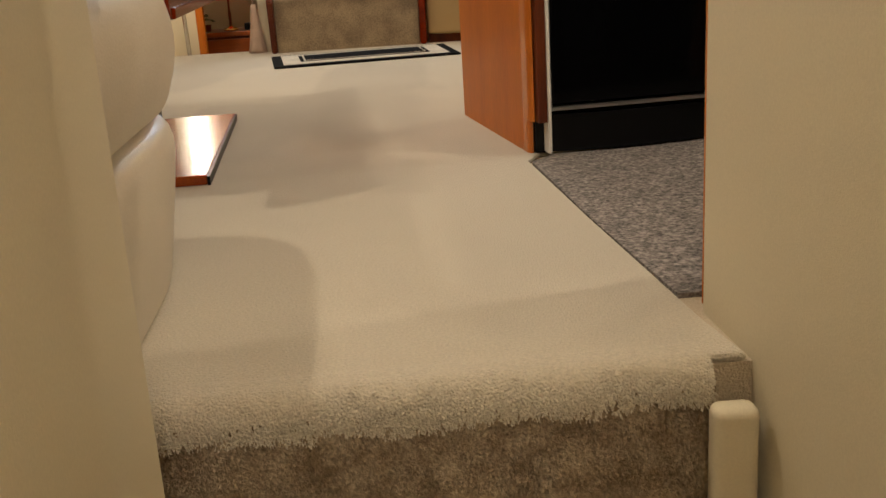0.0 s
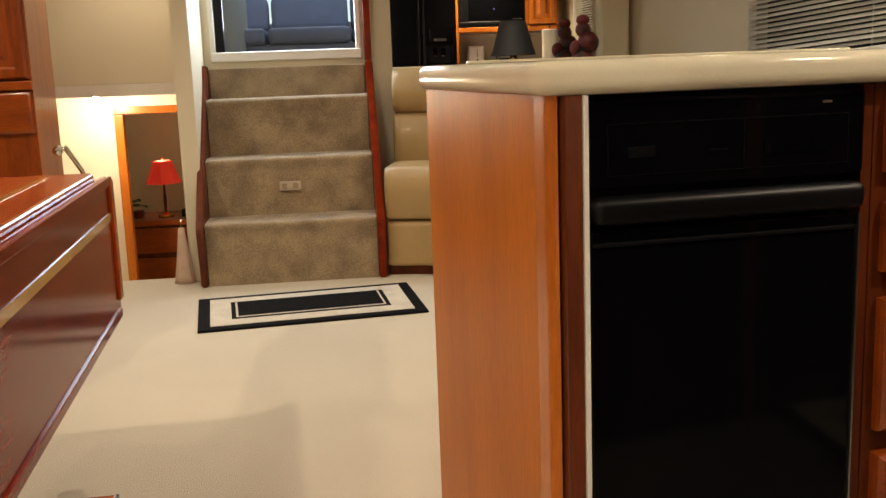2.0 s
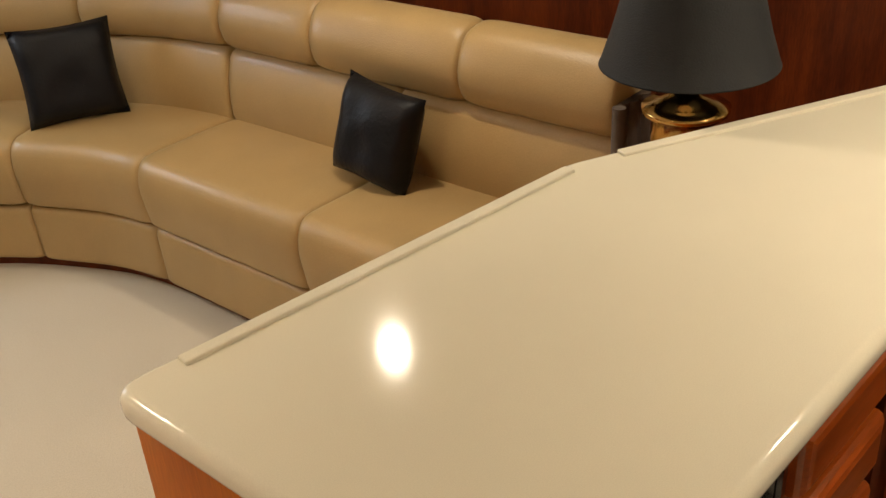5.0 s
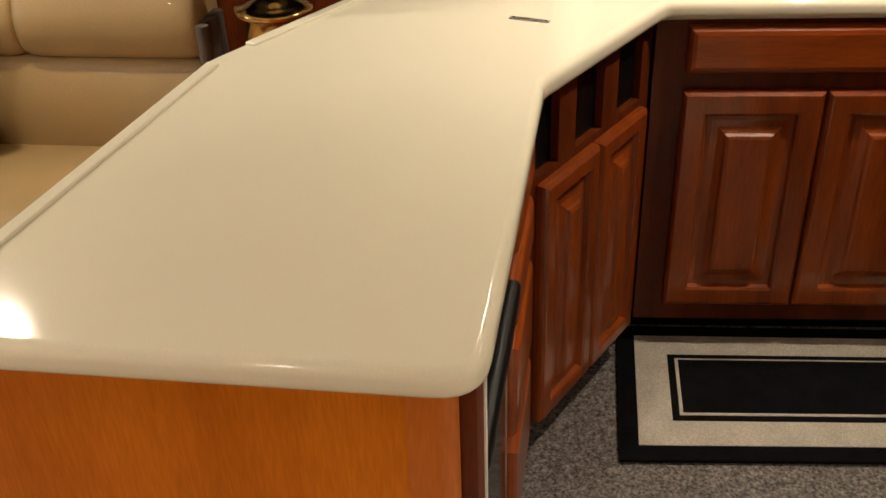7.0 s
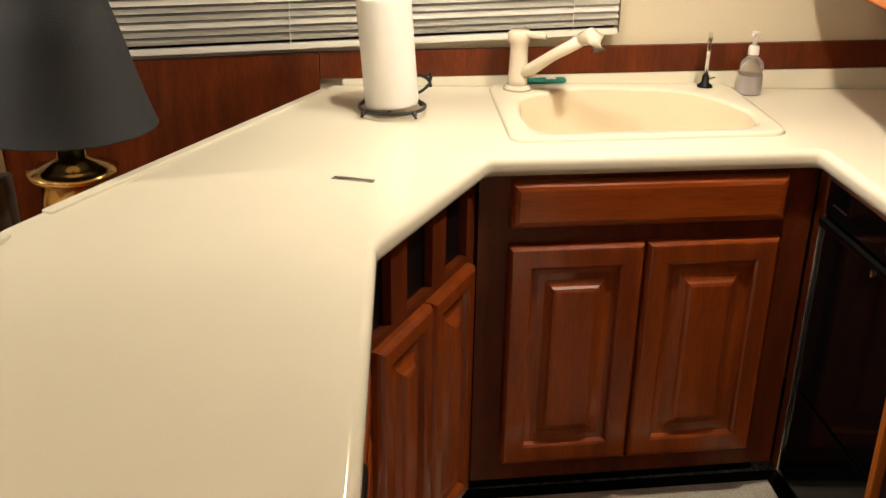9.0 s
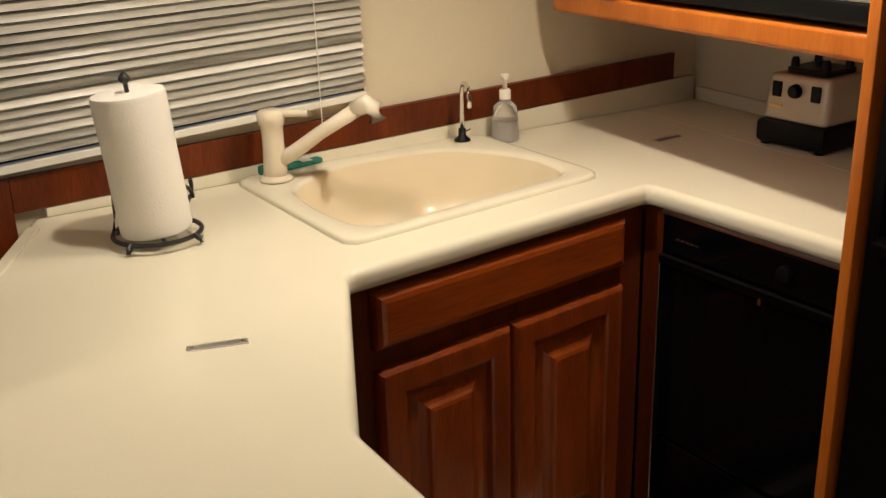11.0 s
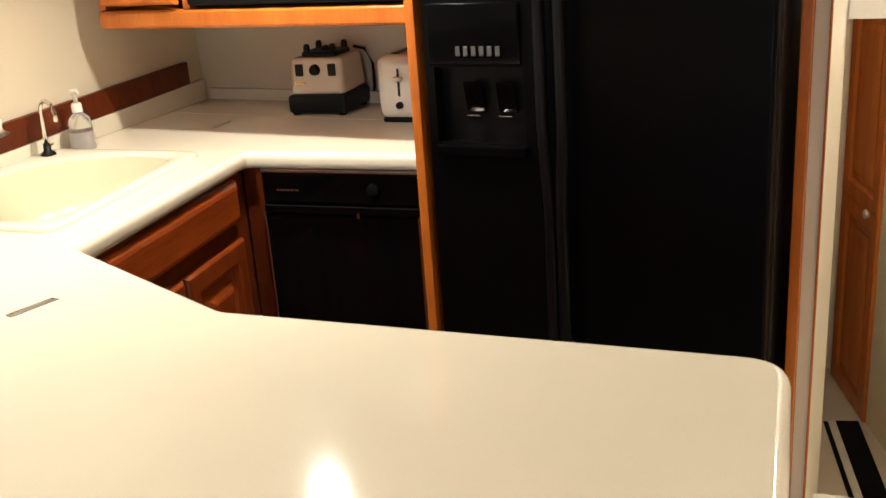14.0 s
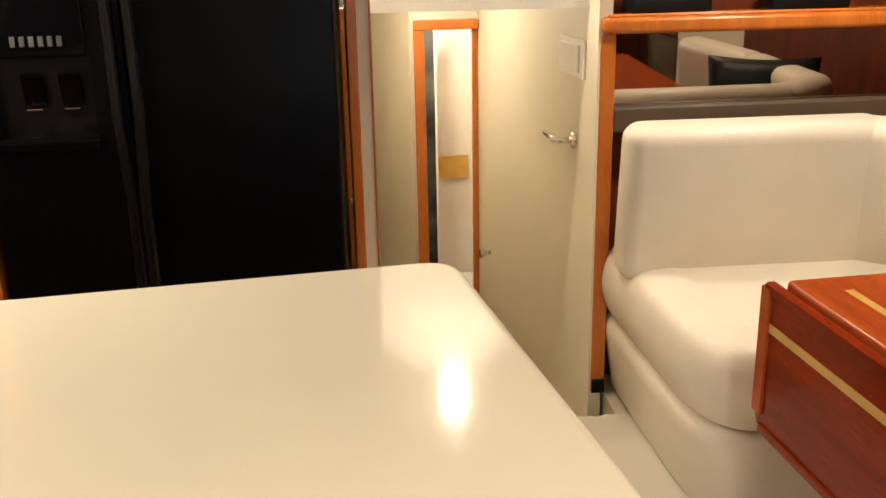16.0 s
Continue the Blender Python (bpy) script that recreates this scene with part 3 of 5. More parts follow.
dusk = new("hatch_daylight", bpy.data.lights.new("hatch_daylight", "AREA"))
dusk.data.shape, dusk.data.size, dusk.data.size_y, dusk.data.energy, dusk.data.color = "RECTANGLE", 0.62, 0.62, 13, SKYLIGHT
dusk.matrix_basis = look((-0.475, AFT + 0.05, 1.37), (-0.4, 2.3, 0.3))
for i, (x, y, watts) in enumerate(SPOTS):
    lamp = thing("ceiling_light", "small round recessed halogen ceiling light, lit, assumed out of view", "ceiling light", pose(x, y, CEIL), "recessed ceiling lights")
    part("rim", lathe([(0.045, 0.001), (0.045, -0.006), (0.036, -0.01), (0.032, -0.004), (0.03, 0.001)], 24), M_CHROME, lamp, smooth=True)
    part("lens", lathe([(0.03, 0.0), (0.029, -0.003), (0.01, -0.004)], 20), M_BULB, lamp, "glowing halogen lens")
    light = new("halogen", bpy.data.lights.new("halogen", "SPOT"))
    light.data.energy, light.data.color, light.data.shadow_soft_size = watts, WARM, 0.024
    light.data.spot_size, light.data.spot_blend = radians(155), 0.8
    light.matrix_basis = pose(x, y, CEIL - 0.02)
# Hall and shower lights are added unseen as fill; the passage light is real.
for nm, x, y, z, watts, label in (("hall_fill_light", -0.06, -2.2, 1.2, 6, "round ceiling light added as unseen fill in the hall"), ("shower_fill_light", -0.25, -3.1, 1.2, 16, "round ceiling light added as unseen fill in the shower room"),
                                  ("passage_light", -1.55, 4.45, 0.82, 14, "round passage ceiling light, lit")):
    lamp = thing(nm, label, "ceiling light", pose(x, y, z))
    part("rim", lathe([(0.045, 0.001), (0.045, -0.006), (0.036, -0.01), (0.03, 0.001)], 24), M_CHROME, lamp, smooth=True)
    part("lens", lathe([(0.03, 0.0), (0.029, -0.003), (0.01, -0.004)], 20), M_BULB, lamp)
    light = new("halogen", bpy.data.lights.new("halogen", "POINT"))
    light.data.energy, light.data.color, light.data.shadow_soft_size = watts, WARM, 0.03
    light.matrix_basis = pose(x, y, z - 0.06)

# ---------------------------------------------------------------- blinds
PITCH = 0.0190
slat_mesh = None
for s0, s1 in ((W0 + 0.01, 2.78), (2.80, W1 + 0.02)):
    blind = thing("venetian_blind", "white metal venetian blind, lowered, slats half open", "blind", HM, "venetian blinds")
    z1 = WT + 0.05
    part("head_rail", box(s0, 0.006, z1, s1, 0.045, z1 + 0.03, 0.004), M_SLAT, blind)
    mid, ln = (s0 + s1) / 2, s1 - s0
    tilt = math.degrees(math.atan(-0.055))
    if slat_mesh is None:
        bm = bmesh.new()
        for a, b, c, d in ((-0.0110, -0.0030, -0.004, 0.0008), (-0.004, 0.0008, 0.004, 0.0018), (0.004, 0.0018, 0.0110, 0.0008)):
            vs = [bm.verts.new((x, y, z)) for x, y, z in ((-0.5, a, b), (0.5, a, b), (0.5, c, d), (-0.5, c, d))]
            bm.faces.new(vs)
        bmesh.ops.solidify(bm, geom=list(bm.faces), thickness=0.0006)
        slat_mesh = bpy.data.meshes.new("slat")
        bm.to_mesh(slat_mesh)
        bm.free()
        slat_mesh.materials.append(M_SLAT)
    zb = sill(mid) + 0.004
    rail = part("bottom_rail", box(-ln / 2, -0.011, -0.008, ln / 2, 0.011, 0.008, 0.003), M_SLAT, blind)
    rail.matrix_basis = pose(mid, 0.026, zb + 0.006, 0, -tilt, 0)
    n = int((z1 - zb - 0.02) / PITCH)
    for k in range(1, n + 1):
        ob = new("slat", slat_mesh)
        ob.parent = blind
        lean = -tilt * (1 - k / n)
        ob.matrix_basis = pose(mid, 0.026, zb + 0.012 + k * (z1 - zb - 0.02) / n, -53 + 3 * math.sin(k * 1.7), lean, 0) @ Matrix.Diagonal((ln, 1, 1, 1))
    for u in (s0 + 0.12, mid, s1 - 0.12):
        part("ladder_cord", tube([(u, 0.040, zb), (u, 0.040, z1)], 0.0012, 6), M_SLAT, blind)

# ---------------------------------------------------------------- galley counter
TOP = 0.91
P_ENDS, P_ENDG, P_IN1, P_IN2, P_IN3, P_FR = (-0.118, 0.692), (-0.022, -0.014), (0.790, 0.076), (1.264, -0.092), (1.416, -0.806), (0.957, -0.872)
P_BACK, P_HB, P_HF = (0.768, 0.715), (1.862, 0.345), (2.072, -1.462)
counter = thing("countertop", "cream solid-surface U-shaped galley countertop with rounded edge", "countertop")


def blunt(points, sizes):
    """The plan outline with its corners rounded by the given sizes."""
    out = []
    n = len(points)
    for i, p in enumerate(points):
        if not sizes[i]:
            out.append(p)
            continue
        p, a, b = Vector(p), Vector(points[i - 1]), Vector(points[(i + 1) % n])
        s, e = p + (a - p).normalized() * sizes[i], p + (b - p).normalized() * sizes[i]
        for j in range(7):
            t = j / 6
            out.append(tuple((1 - t) ** 2 * s + 2 * t * (1 - t) * p + t * t * e))
    return out


slab = part("slab", prism(blunt([P_ENDS, P_ENDG, P_IN1, P_IN2, P_IN3, P_FR, (0.957, -1.462), P_HF, P_HB, P_BACK], [0.05, 0.06, 0.015, 0.015, 0.012, 0, 0, 0, 0, 0.03]),
                          TOP - 0.044, TOP, 0.017, 4), M_COUNTER, counter)
SINK = [(1.900, -0.066), (1.376, -0.136), (1.518, -0.768), (2.000, -0.712)]
BASIN = blunt([(1.800, -0.190), (1.745, -0.150), (1.600, -0.152), (1.432, -0.190), (1.560, -0.716), (1.700, -0.712), (1.790, -0.672), (1.905, -0.580), (1.895, -0.310)], [0.025, 0.02, 0.06, 0.08, 0.07, 0.03, 0.04, 0.08, 0.07])
cut(slab, prism(blunt([(1.85, -0.115), (1.412, -0.162), (1.544, -0.745), (1.965, -0.690), (1.905, -0.18)], [0.03] * 5), TOP - 0.1, TOP + 0.1))


def ledge(name, a, b, inset, z0, z1, wide, rnd):
    """A bar on the counter along a to b, standing inset to the left of that line."""
    ang = math.atan2(b[1] - a[1], b[0] - a[0])
    ob = part(name, box(0, inset, z0, math.dist(a, b), inset + wide, z1, rnd, 3), M_COUNTER, counter)
    ob.matrix_basis = pose(a[0], a[1], 0, 0, 0, math.degrees(ang))
    return ob


ledge("fiddle_rail", (0.745, 0.708), (-0.02, 0.690), 0.010, TOP - 0.004, TOP + 0.006, 0.024, 0.003)
ledge("fiddle_rail", (1.79, 0.368), (0.86, 0.684), 0.010, TOP - 0.004, TOP + 0.006, 0.024, 0.003)
back = part("backsplash", upright([(0.02, TOP - 0.002), (1.80, TOP - 0.002), (1.80, 0.925), (0.02, 0.975)], 0.002, 0.02), M_COUNTER, counter)
back.matrix_basis = HM
part("backsplash", box(0.965, -1.467, TOP - 0.002, 2.055, -1.45, 0.945, 0.003), M_COUNTER, counter)
part("hinge_line", box(0.96, -1.2225, TOP - 0.001, 2.03, -1.2205, TOP + 0.0008), M_SINK, counter, "fine seam of a lift-up counter section")
for x, y, a in ((1.098, 0.165, 80), (1.718, -1.09, 100)):
    pull = thing("flush_pull", "flush stainless lift ring set into the countertop", "handle", pose(x, y, TOP, 0, 0, a), "flush pulls")
    part("plate", box(-0.042, -0.0085, -0.002, 0.042, 0.0085, 0.002, 0.0015), M_STEEL, pull)
    part("finger_slot", box(-0.026, -0.0055, 0.0018, 0.026, 0.0055, 0.0026), M_STEEL, pull)
    for u in (-0.035, 0.035):
        part("screw", moved(lathe([(0.003, 0.0), (0.003, 0.0028), (0.001, 0.0032)], 10), pose(u, 0, 0)), M_CHROME, pull)

# sink, faucets and what stands beside them
sink = thing("sink", "biscuit-coloured drop-in galley sink with moulded rim", "sink")
cxy = Vector((sum(p[0] for p in BASIN) / len(BASIN), sum(p[1] for p in BASIN) / len(BASIN)))


def ring_round(poly, count=96):
    """The outline met by rays at even angles from the sink's middle."""
    out = []
    for i in range(count):
        a = 2 * math.pi * i / count
        dx, dy = math.cos(a), math.sin(a)
        best = 0.0
        for p, q in zip(poly, list(poly[1:]) + [poly[0]]):
            ex, ey = q[0] - p[0], q[1] - p[1]
            det = ex * dy - ey * dx
            if abs(det) > 1e-9:
                fx, fy = p[0] - cxy.x, p[1] - cxy.y
                k, u = (ex * fy - ey * fx) / det, (dx * fy - dy * fx) / det
                if -1e-6 <= u <= 1.000001:
                    best = max(best, k)
        out.append((dx * best, dy * best))
    return out


def dish_of(levels):
    """Rings laid one inside the other: (outline, scale, height)."""
    bm = bmesh.new()
    loops = [[bm.verts.new((cxy.x + x * k, cxy.y + y * k, TOP + z)) for x, y in ring] for ring, k, z in levels]
    for u, v in zip(loops, loops[1:]):
        for i in range(len(u)):
            bm.faces.new((u[i], u[(i + 1) % len(u)], v[(i + 1) % len(u)], v[i]))
    return bm, loops


R_OUT, R_IN = ring_round(blunt(SINK, [0.05, 0.04, 0.05, 0.06])), ring_round(BASIN)
bm, loops = dish_of(((R_OUT, 1.0, -0.001), (R_OUT, 0.997, 0.005), (R_OUT, 0.988, 0.009), (R_OUT, 0.965, 0.010), (R_IN, 1.03, 0.009), (R_IN, 1.01, 0.007), (R_IN, 0.99, 0.001)))
part("rim", bm, M_COUNTER, sink, "raised cream rim", smooth=True)
bm, loops = dish_of(((R_IN, 0.991, 0.0015), (R_IN, 0.98, -0.012), (R_IN, 0.96, -0.06), (R_IN, 0.93, -0.105), (R_IN, 0.86, -0.138), (R_IN, 0.70, -0.152), (R_IN, 0.12, -0.158)))
bm.faces.new(loops[-1])
part("basin", bm, M_SINK, sink, smooth=True)
part("drain", moved(lathe([(0.04, 0.0), (0.04, 0.004), (0.03, 0.005), (0.026, 0.001)], 24), pose(cxy.x, cxy.y, TOP - 0.1575)), M_STEEL, sink, smooth=True)

FX, FY = 1.836, -0.146
faucet = thing("faucet", "ivory single-lever galley faucet with pull-out spray spout", "faucet", pose(FX, FY, TOP + 0.011))
part("escutcheon", lathe([(0.036, 0.0), (0.036, 0.005), (0.028, 0.012)], 28), M_FAUCET, faucet, smooth=True)
part("column", lathe([(0.027, 0.006), (0.025, 0.03), (0.023, 0.09), (0.024, 0.118), (0.029, 0.124), (0.030, 0.145), (0.022, 0.153)], 28), M_FAUCET, faucet, smooth=True)
ex, ey, ez = 1.722 - FX, -0.318 - FY, 0.162
part("spout", tube([(-0.002, -0.004, 0.04), (ex * 0.2, ey * 0.2, 0.058), (ex * 0.5, ey * 0.5, 0.102), (ex * 0.9, ey * 0.9, 0.152)], [0.017, 0.0165, 0.0145, 0.0155], 16), M_FAUCET, faucet, smooth=True)
part("spray_head", tube([(ex * 0.86, ey * 0.86, 0.150), (ex, ey, 0.164), (ex * 1.06, ey * 1.06, 0.155), (ex * 1.10, ey * 1.10, 0.128)], [0.016, 0.021, 0.0215, 0.019], 16), M_FAUCET, faucet, smooth=True)
part("lever", tube([(0, 0, 0.143), (-0.02, -0.026, 0.145), (-0.05, -0.064, 0.145)], [0.013, 0.009, 0.007], 12), M_FAUCET, faucet, smooth=True)

tap = thing("filter_tap", "slim chrome gooseneck drinking-water tap", "faucet", pose(1.930, -0.640, TOP + 0.011))
part("base", lathe([(0.020, 0.0), (0.020, 0.004), (0.010, 0.012), (0.009, 0.03)], 20), M_BLACKMATT, tap, smooth=True)
part("gooseneck", tube([(0, 0, 0.02), (0, 0, 0.11)] + [(-0.032 * (1 - math.cos(a)) * 1.0, 0.006 * (1 - math.cos(a)), 0.11 + 0.034 * math.sin(a)) for a in [k * math.pi / 8 for k in range(1, 9)]] + [(-0.064, 0.012, 0.092)], 0.0055, 12), M_CHROME, tap, smooth=True)
part("lever", tube([(0, 0, 0.018), (0.006, -0.025, 0.024)], [0.004, 0.003], 8), M_CHROME, tap)

soap = thing("soap_dispenser", "clear plastic soap bottle with white pump", "bottle", pose(1.918, -0.752, TOP))
part("bottle", lathe([(0.030, 0.0), (0.034, 0.004), (0.032, 0.05), (0.028, 0.085), (0.014, 0.098), (0.012, 0.104)], 28), M_SOAP, soap, smooth=True)
part("liquid", lathe([(0.028, 0.003), (0.030, 0.008), (0.029, 0.05)], 24), material("clear_lilac_soap", (0.78, 0.73, 0.72), 0.25, var=0.05), soap)
part("collar", lathe([(0.014, 0.102), (0.014, 0.122), (0.011, 0.126)], 20), M_WHITE, soap)
pump = part("pump", lathe([(0.006, 0.124), (0.005, 0.148), (0.011, 0.152), (0.010, 0.162)], 16), M_WHITE, soap, smooth=True)
part("nozzle", tube([(0, 0, 0.157), (-0.022, 0.010, 0.157), (-0.03, 0.014, 0.152)], [0.006, 0.0045, 0.0035], 10), M_WHITE, pump)

sponge = thing("scrub_brush", "green and white dish brush lying behind the sink", "brush", pose(1.895, -0.215, TOP + 0.012, 0, 0, -75))
part("grip", box(-0.05, -0.012, 0.002, 0.06, 0.012, 0.016, 0.006), M_SPONGE, sponge)
part("bristles", box(-0.095, -0.018, 0.0, -0.05, 0.018, 0.022, 0.006), M_SPONGE, sponge)
part("stripe", box(0.005, -0.0125, 0.015, 0.03, 0.0125, 0.0165), M_WHITE, sponge)

towel = thing("paper_towel_holder", "black wrought-iron stand with a white paper towel roll", "paper towel", pose(1.592, 0.150, TOP))
part("base_ring", tube([(0.078 * math.cos(a), 0.078 * math.sin(a), 0.018) for a in [k * math.pi / 18 for k in range(37)]], 0.0045, 8), M_IRON, towel)
for k in range(4):
    a = math.pi / 4 + k * math.pi / 2
    part("foot", tube([(0.078 * math.cos(a), 0.078 * math.sin(a), 0.02), (0.088 * math.cos(a), 0.088 * math.sin(a), 0.012), (0.09 * math.cos(a), 0.09 * math.sin(a), 0.005)], [0.005, 0.006, 0.005], 8), M_IRON, towel)
part("cross_bar", tube([(-0.078, 0, 0.018), (0.078, 0, 0.018)], 0.004, 8), M_IRON, towel)
LEAN = pose(0, 0, 0.02, -4.5, 0, 0) @ pose(0, 0, -0.02)
part("spindle", moved(tube([(0, 0, 0.014), (0, 0, 0.29)], 0.004, 8), LEAN), M_IRON, towel)
part("finial", moved(lathe([(0.002, -0.01), (0.009, -0.004), (0.01, 0.002), (0.003, 0.011)], 14), LEAN @ pose(0, 0, 0.298)), M_IRON, towel, smooth=True)
part("scroll_arm", tube([(0.05 + 0.03 * math.cos(a), -0.055 - 0.03 * math.cos(a), 0.02 + 0.028 * (1 + math.sin(a)) + a * 0.004) for a in [k * 0.35 for k in range(20)]], 0.004, 8), M_IRON, towel)
part("side_arm", tube([(0.03, 0.072, 0.018), (0.055, 0.062, 0.06), (0.045, 0.06, 0.11), (0.05, 0.06, 0.13)], 0.004, 8), M_IRON, towel)
part("paper_roll", moved(lathe([(0.018, 0.024), (0.062, 0.024), (0.064, 0.03), (0.0635, 0.16), (0.064, 0.268), (0.062, 0.274), (0.018, 0.274)], 40), LEAN), M_PAPER, towel, "white embossed paper roll")

# ---------------------------------------------------------------- galley fronts


def run(p, q, inset=0.035):
    """The frame of a cabinet front under the counter edge p to q: x along it, -y out into the room."""
    a = math.degrees(math.atan2(q[1] - p[1], q[0] - p[0]))
    return pose(p[0], p[1], 0, 0, 0, a) @ pose(0, inset, 0)


def raised_door(parent, x, z, w, h, stile=0.058, knob=False, mat=None):
    door = part("door", rings(w, h, ((0.0, 0.0), (0.0, -0.012), (0.0025, -0.0185), (0.008, -0.0235), (0.015, -0.025), (stile - 0.010, -0.025), (stile - 0.004, -0.022), (stile, -0.011), (stile + 0.02, -0.010))), mat or M_CHERRY, parent, crisp=14)
    door.matrix_basis = pose(x, -0.002, z)
    e = stile + 0.012
    panel = part("raised_panel", rings(w - 2 * e, h - 2 * e, ((0.0, 0.0), (0.0, -0.001), (0.014, -0.003), (0.028, -0.010), (0.033, -0.0155), (0.040, -0.018))), mat or M_CHERRY, door, crisp=12)
    panel.matrix_basis = pose(e, -0.010, e)
    return door


def drawer_front(parent, x, z, w, h):
    ob = part("drawer_front", rings(w, h, ((0.0, 0.0), (0.0, -0.012), (0.0025, -0.019), (0.009, -0.0245), (0.018, -0.027))), M_CHERRY_H, parent, crisp=14)
    ob.matrix_basis = pose(x, -0.002, z)
    return ob


def base_cabinet(name, label, m, x0, x1, depth=0.42, holes=(), top=0.864):
    c = thing(name, label, "cabinet", m)
    part("carcass", box(x0, 0.022, 0.085, x1, depth, top, 0.002), M_DARKWOOD, c)
    part("face_frame", cells(x0, x1, 0.085, 0.864, 0.0, 0.022, holes), M_DARKWOOD, c)
    part("toe_kick", box(x0, 0.088, 0.0, x1, depth, 0.084), M_BLACKMATT, c)
    return c


M1 = run(P_ENDG, P_IN1, 0.040)
drawers = base_cabinet("drawer_cabinet", "cherry cabinet with four plain drawers", M1, 0.488, 0.806)
for z0, z1 in ((0.742, 0.842), (0.602, 0.700), (0.368, 0.564), (0.128, 0.334)):
    drawer_front(drawers, 0.503, z0, 0.29, z1 - z0)

M2 = run(P_IN1, P_IN2, 0.034)
corner = base_cabinet("corner_cabinet", "cherry corner cabinet with two panelled doors and open slots", M2, 0.002, 0.518, 0.30, [(0.03, 0.118, 0.695, 0.85), (0.185, 0.30, 0.695, 0.85), (0.365, 0.475, 0.695, 0.85)])
# Black sheet closes the open slots in place of their shaded depth.
part("slot_shade_sheet", box(0.03, 0.018, 0.693, 0.476, 0.0225, 0.852), M_BLACKMATT, corner, "black sheet painting the shade inside the slots")
raised_door(corner, 0.034, 0.100, 0.222, 0.58, 0.045)
raised_door(corner, 0.260, 0.100, 0.216, 0.58, 0.045)

M3 = run(P_IN2, P_IN3, 0.032)
sinkcab = base_cabinet("sink_cabinet", "cherry sink cabinet with false drawer and two panelled doors", M3, -0.012, 0.752, 0.34, (), 0.70)
drawer_front(sinkcab, 0.055, 0.745, 0.622, 0.106)
raised_door(sinkcab, 0.055, 0.140, 0.307, 0.563)
raised_door(sinkcab, 0.368, 0.140, 0.309, 0.563)

dish = thing("dishwasher", "black built-in dishwasher with a wide bar handle", "dishwasher", M1)
part("body", box(0.066, 0.02, 0.085, 0.478, 0.44, 0.862, 0.002), M_BLACKMATT, dish)
part("toe_kick", prism([(0.066, 0.40)] + [(0.066 + 0.400 * k / 8, 0.012 - 0.022 * math.sin(math.pi * k / 8)) for k in range(9)] + [(0.466, 0.40)], 0.0, 0.086), M_BLACKMATT, dish)
part("side_trim", box(0.0555, -0.034, 0.004, 0.063, 0.05, 0.866, 0.002), M_WHITE, dish, "pale edge strip")
part("side_trim", box(0.470, -0.004, 0.085, 0.486, 0.03, 0.864, 0.002), M_DARKWOOD, dish, "dark wooden edge strip")
ctrl = part("control_panel", box(0.068, -0.016, 0.744, 0.466, 0.02, 0.858, 0.006), M_BLACK, dish)
for z0, z1 in ((0.826, 0.8275), (0.760, 0.7612)):
    part("panel_line", box(0.094, -0.0172, z0, 0.440, -0.0155, z1), M_BLACKMATT, ctrl, "fine grey outline of the control area")
for x in (0.094, 0.285, 0.4388):
    part("panel_line", box(x, -0.0172, 0.7614, x + 0.0012, -0.0155, 0.8258), M_BLACKMATT, ctrl, "fine grey outline of the control area")
part("emblem", box(0.122, -0.0176, 0.783, 0.160, -0.0158, 0.797, 0.0005), M_BLACKMATT, ctrl)
part("legend", box(0.235, -0.0176, 0.786, 0.262, -0.0158, 0.789), M_BLACKMATT, ctrl)
for k in range(3):
    part("push_button", box(0.315 + 0.036 * k, -0.0185, 0.778, 0.340 + 0.036 * k, -0.0155, 0.796, 0.001), M_BLACK, ctrl)
part("indicator", box(0.40, -0.019, 0.842, 0.412, -0.0155, 0.845), M_STEEL, ctrl)
part("handle", box(0.070, -0.036, 0.698, 0.460, 0.0, 0.735, 0.012, 3), M_BLACKMATT, dish, "grey-black bar handle")
part("door", box(0.072, -0.012, 0.112, 0.462, 0.02, 0.690, 0.005), M_BLACK, dish)
part("door_lip", box(0.074, -0.017, 0.668, 0.460, -0.010, 0.674, 0.002), M_BLACKMATT, dish)
part("door_trim", box(0.066, -0.014, 0.097, 0.466, 0.02, 0.106, 0.002), M_STEEL, dish, "thin bright metal edge")
for x in (0.0675, 0.4625):
    part("door_trim", box(x, -0.0135, 0.1062, x + 0.003, 0.02, 0.690), M_STEEL, dish, "thin bright metal edge")
part("stile", box(0.4872, -0.004, 0.085, 0.512, 0.03, 0.864, 0.002), M_DARKWOOD, dish)

panel = thing("peninsula_end", "light cherry veneer end of the galley peninsula", "cabinet side")
part("veneer", prism([(-0.098, 0.668), (-0.012, 0.080), (0.02, 0.084), (-0.066, 0.672)], 0, 0.866), M_PANEL, panel)
part("corner_post", prism(blunt([(-0.013, 0.080), (-0.007, 0.030), (0.006, 0.022), (0.012, 0.080)], [0, 0.014, 0.006, 0]), 0.075, 0.866), M_ORANGE, panel, "rounded honey cherry corner post")
part("inner_stile", prism([(0.0075, 0.022), (0.011, 0.004), (0.031, 0.001), (0.031, 0.06), (0.014, 0.08)], 0.075, 0.866), M_DARKWOOD, panel)
part("corner_foot", prism(blunt([(-0.0125, 0.0805), (-0.008, 0.046), (0.004, 0.042), (0.004, 0.0805)], [0, 0.012, 0.008, 0]), 0.0, 0.074), M_ORANGE, panel)
part("toe_recess", prism([(0.006, 0.06), (0.008, 0.042), (0.031, 0.038), (0.031, 0.07)], 0.0, 0.074), M_BLACKMATT, panel)
part("back_panel", prism([(-0.09, 0.655), (0.76, 0.668), (0.765, 0.64), (-0.06, 0.63)], 0, 0.866), M_PANEL, panel)
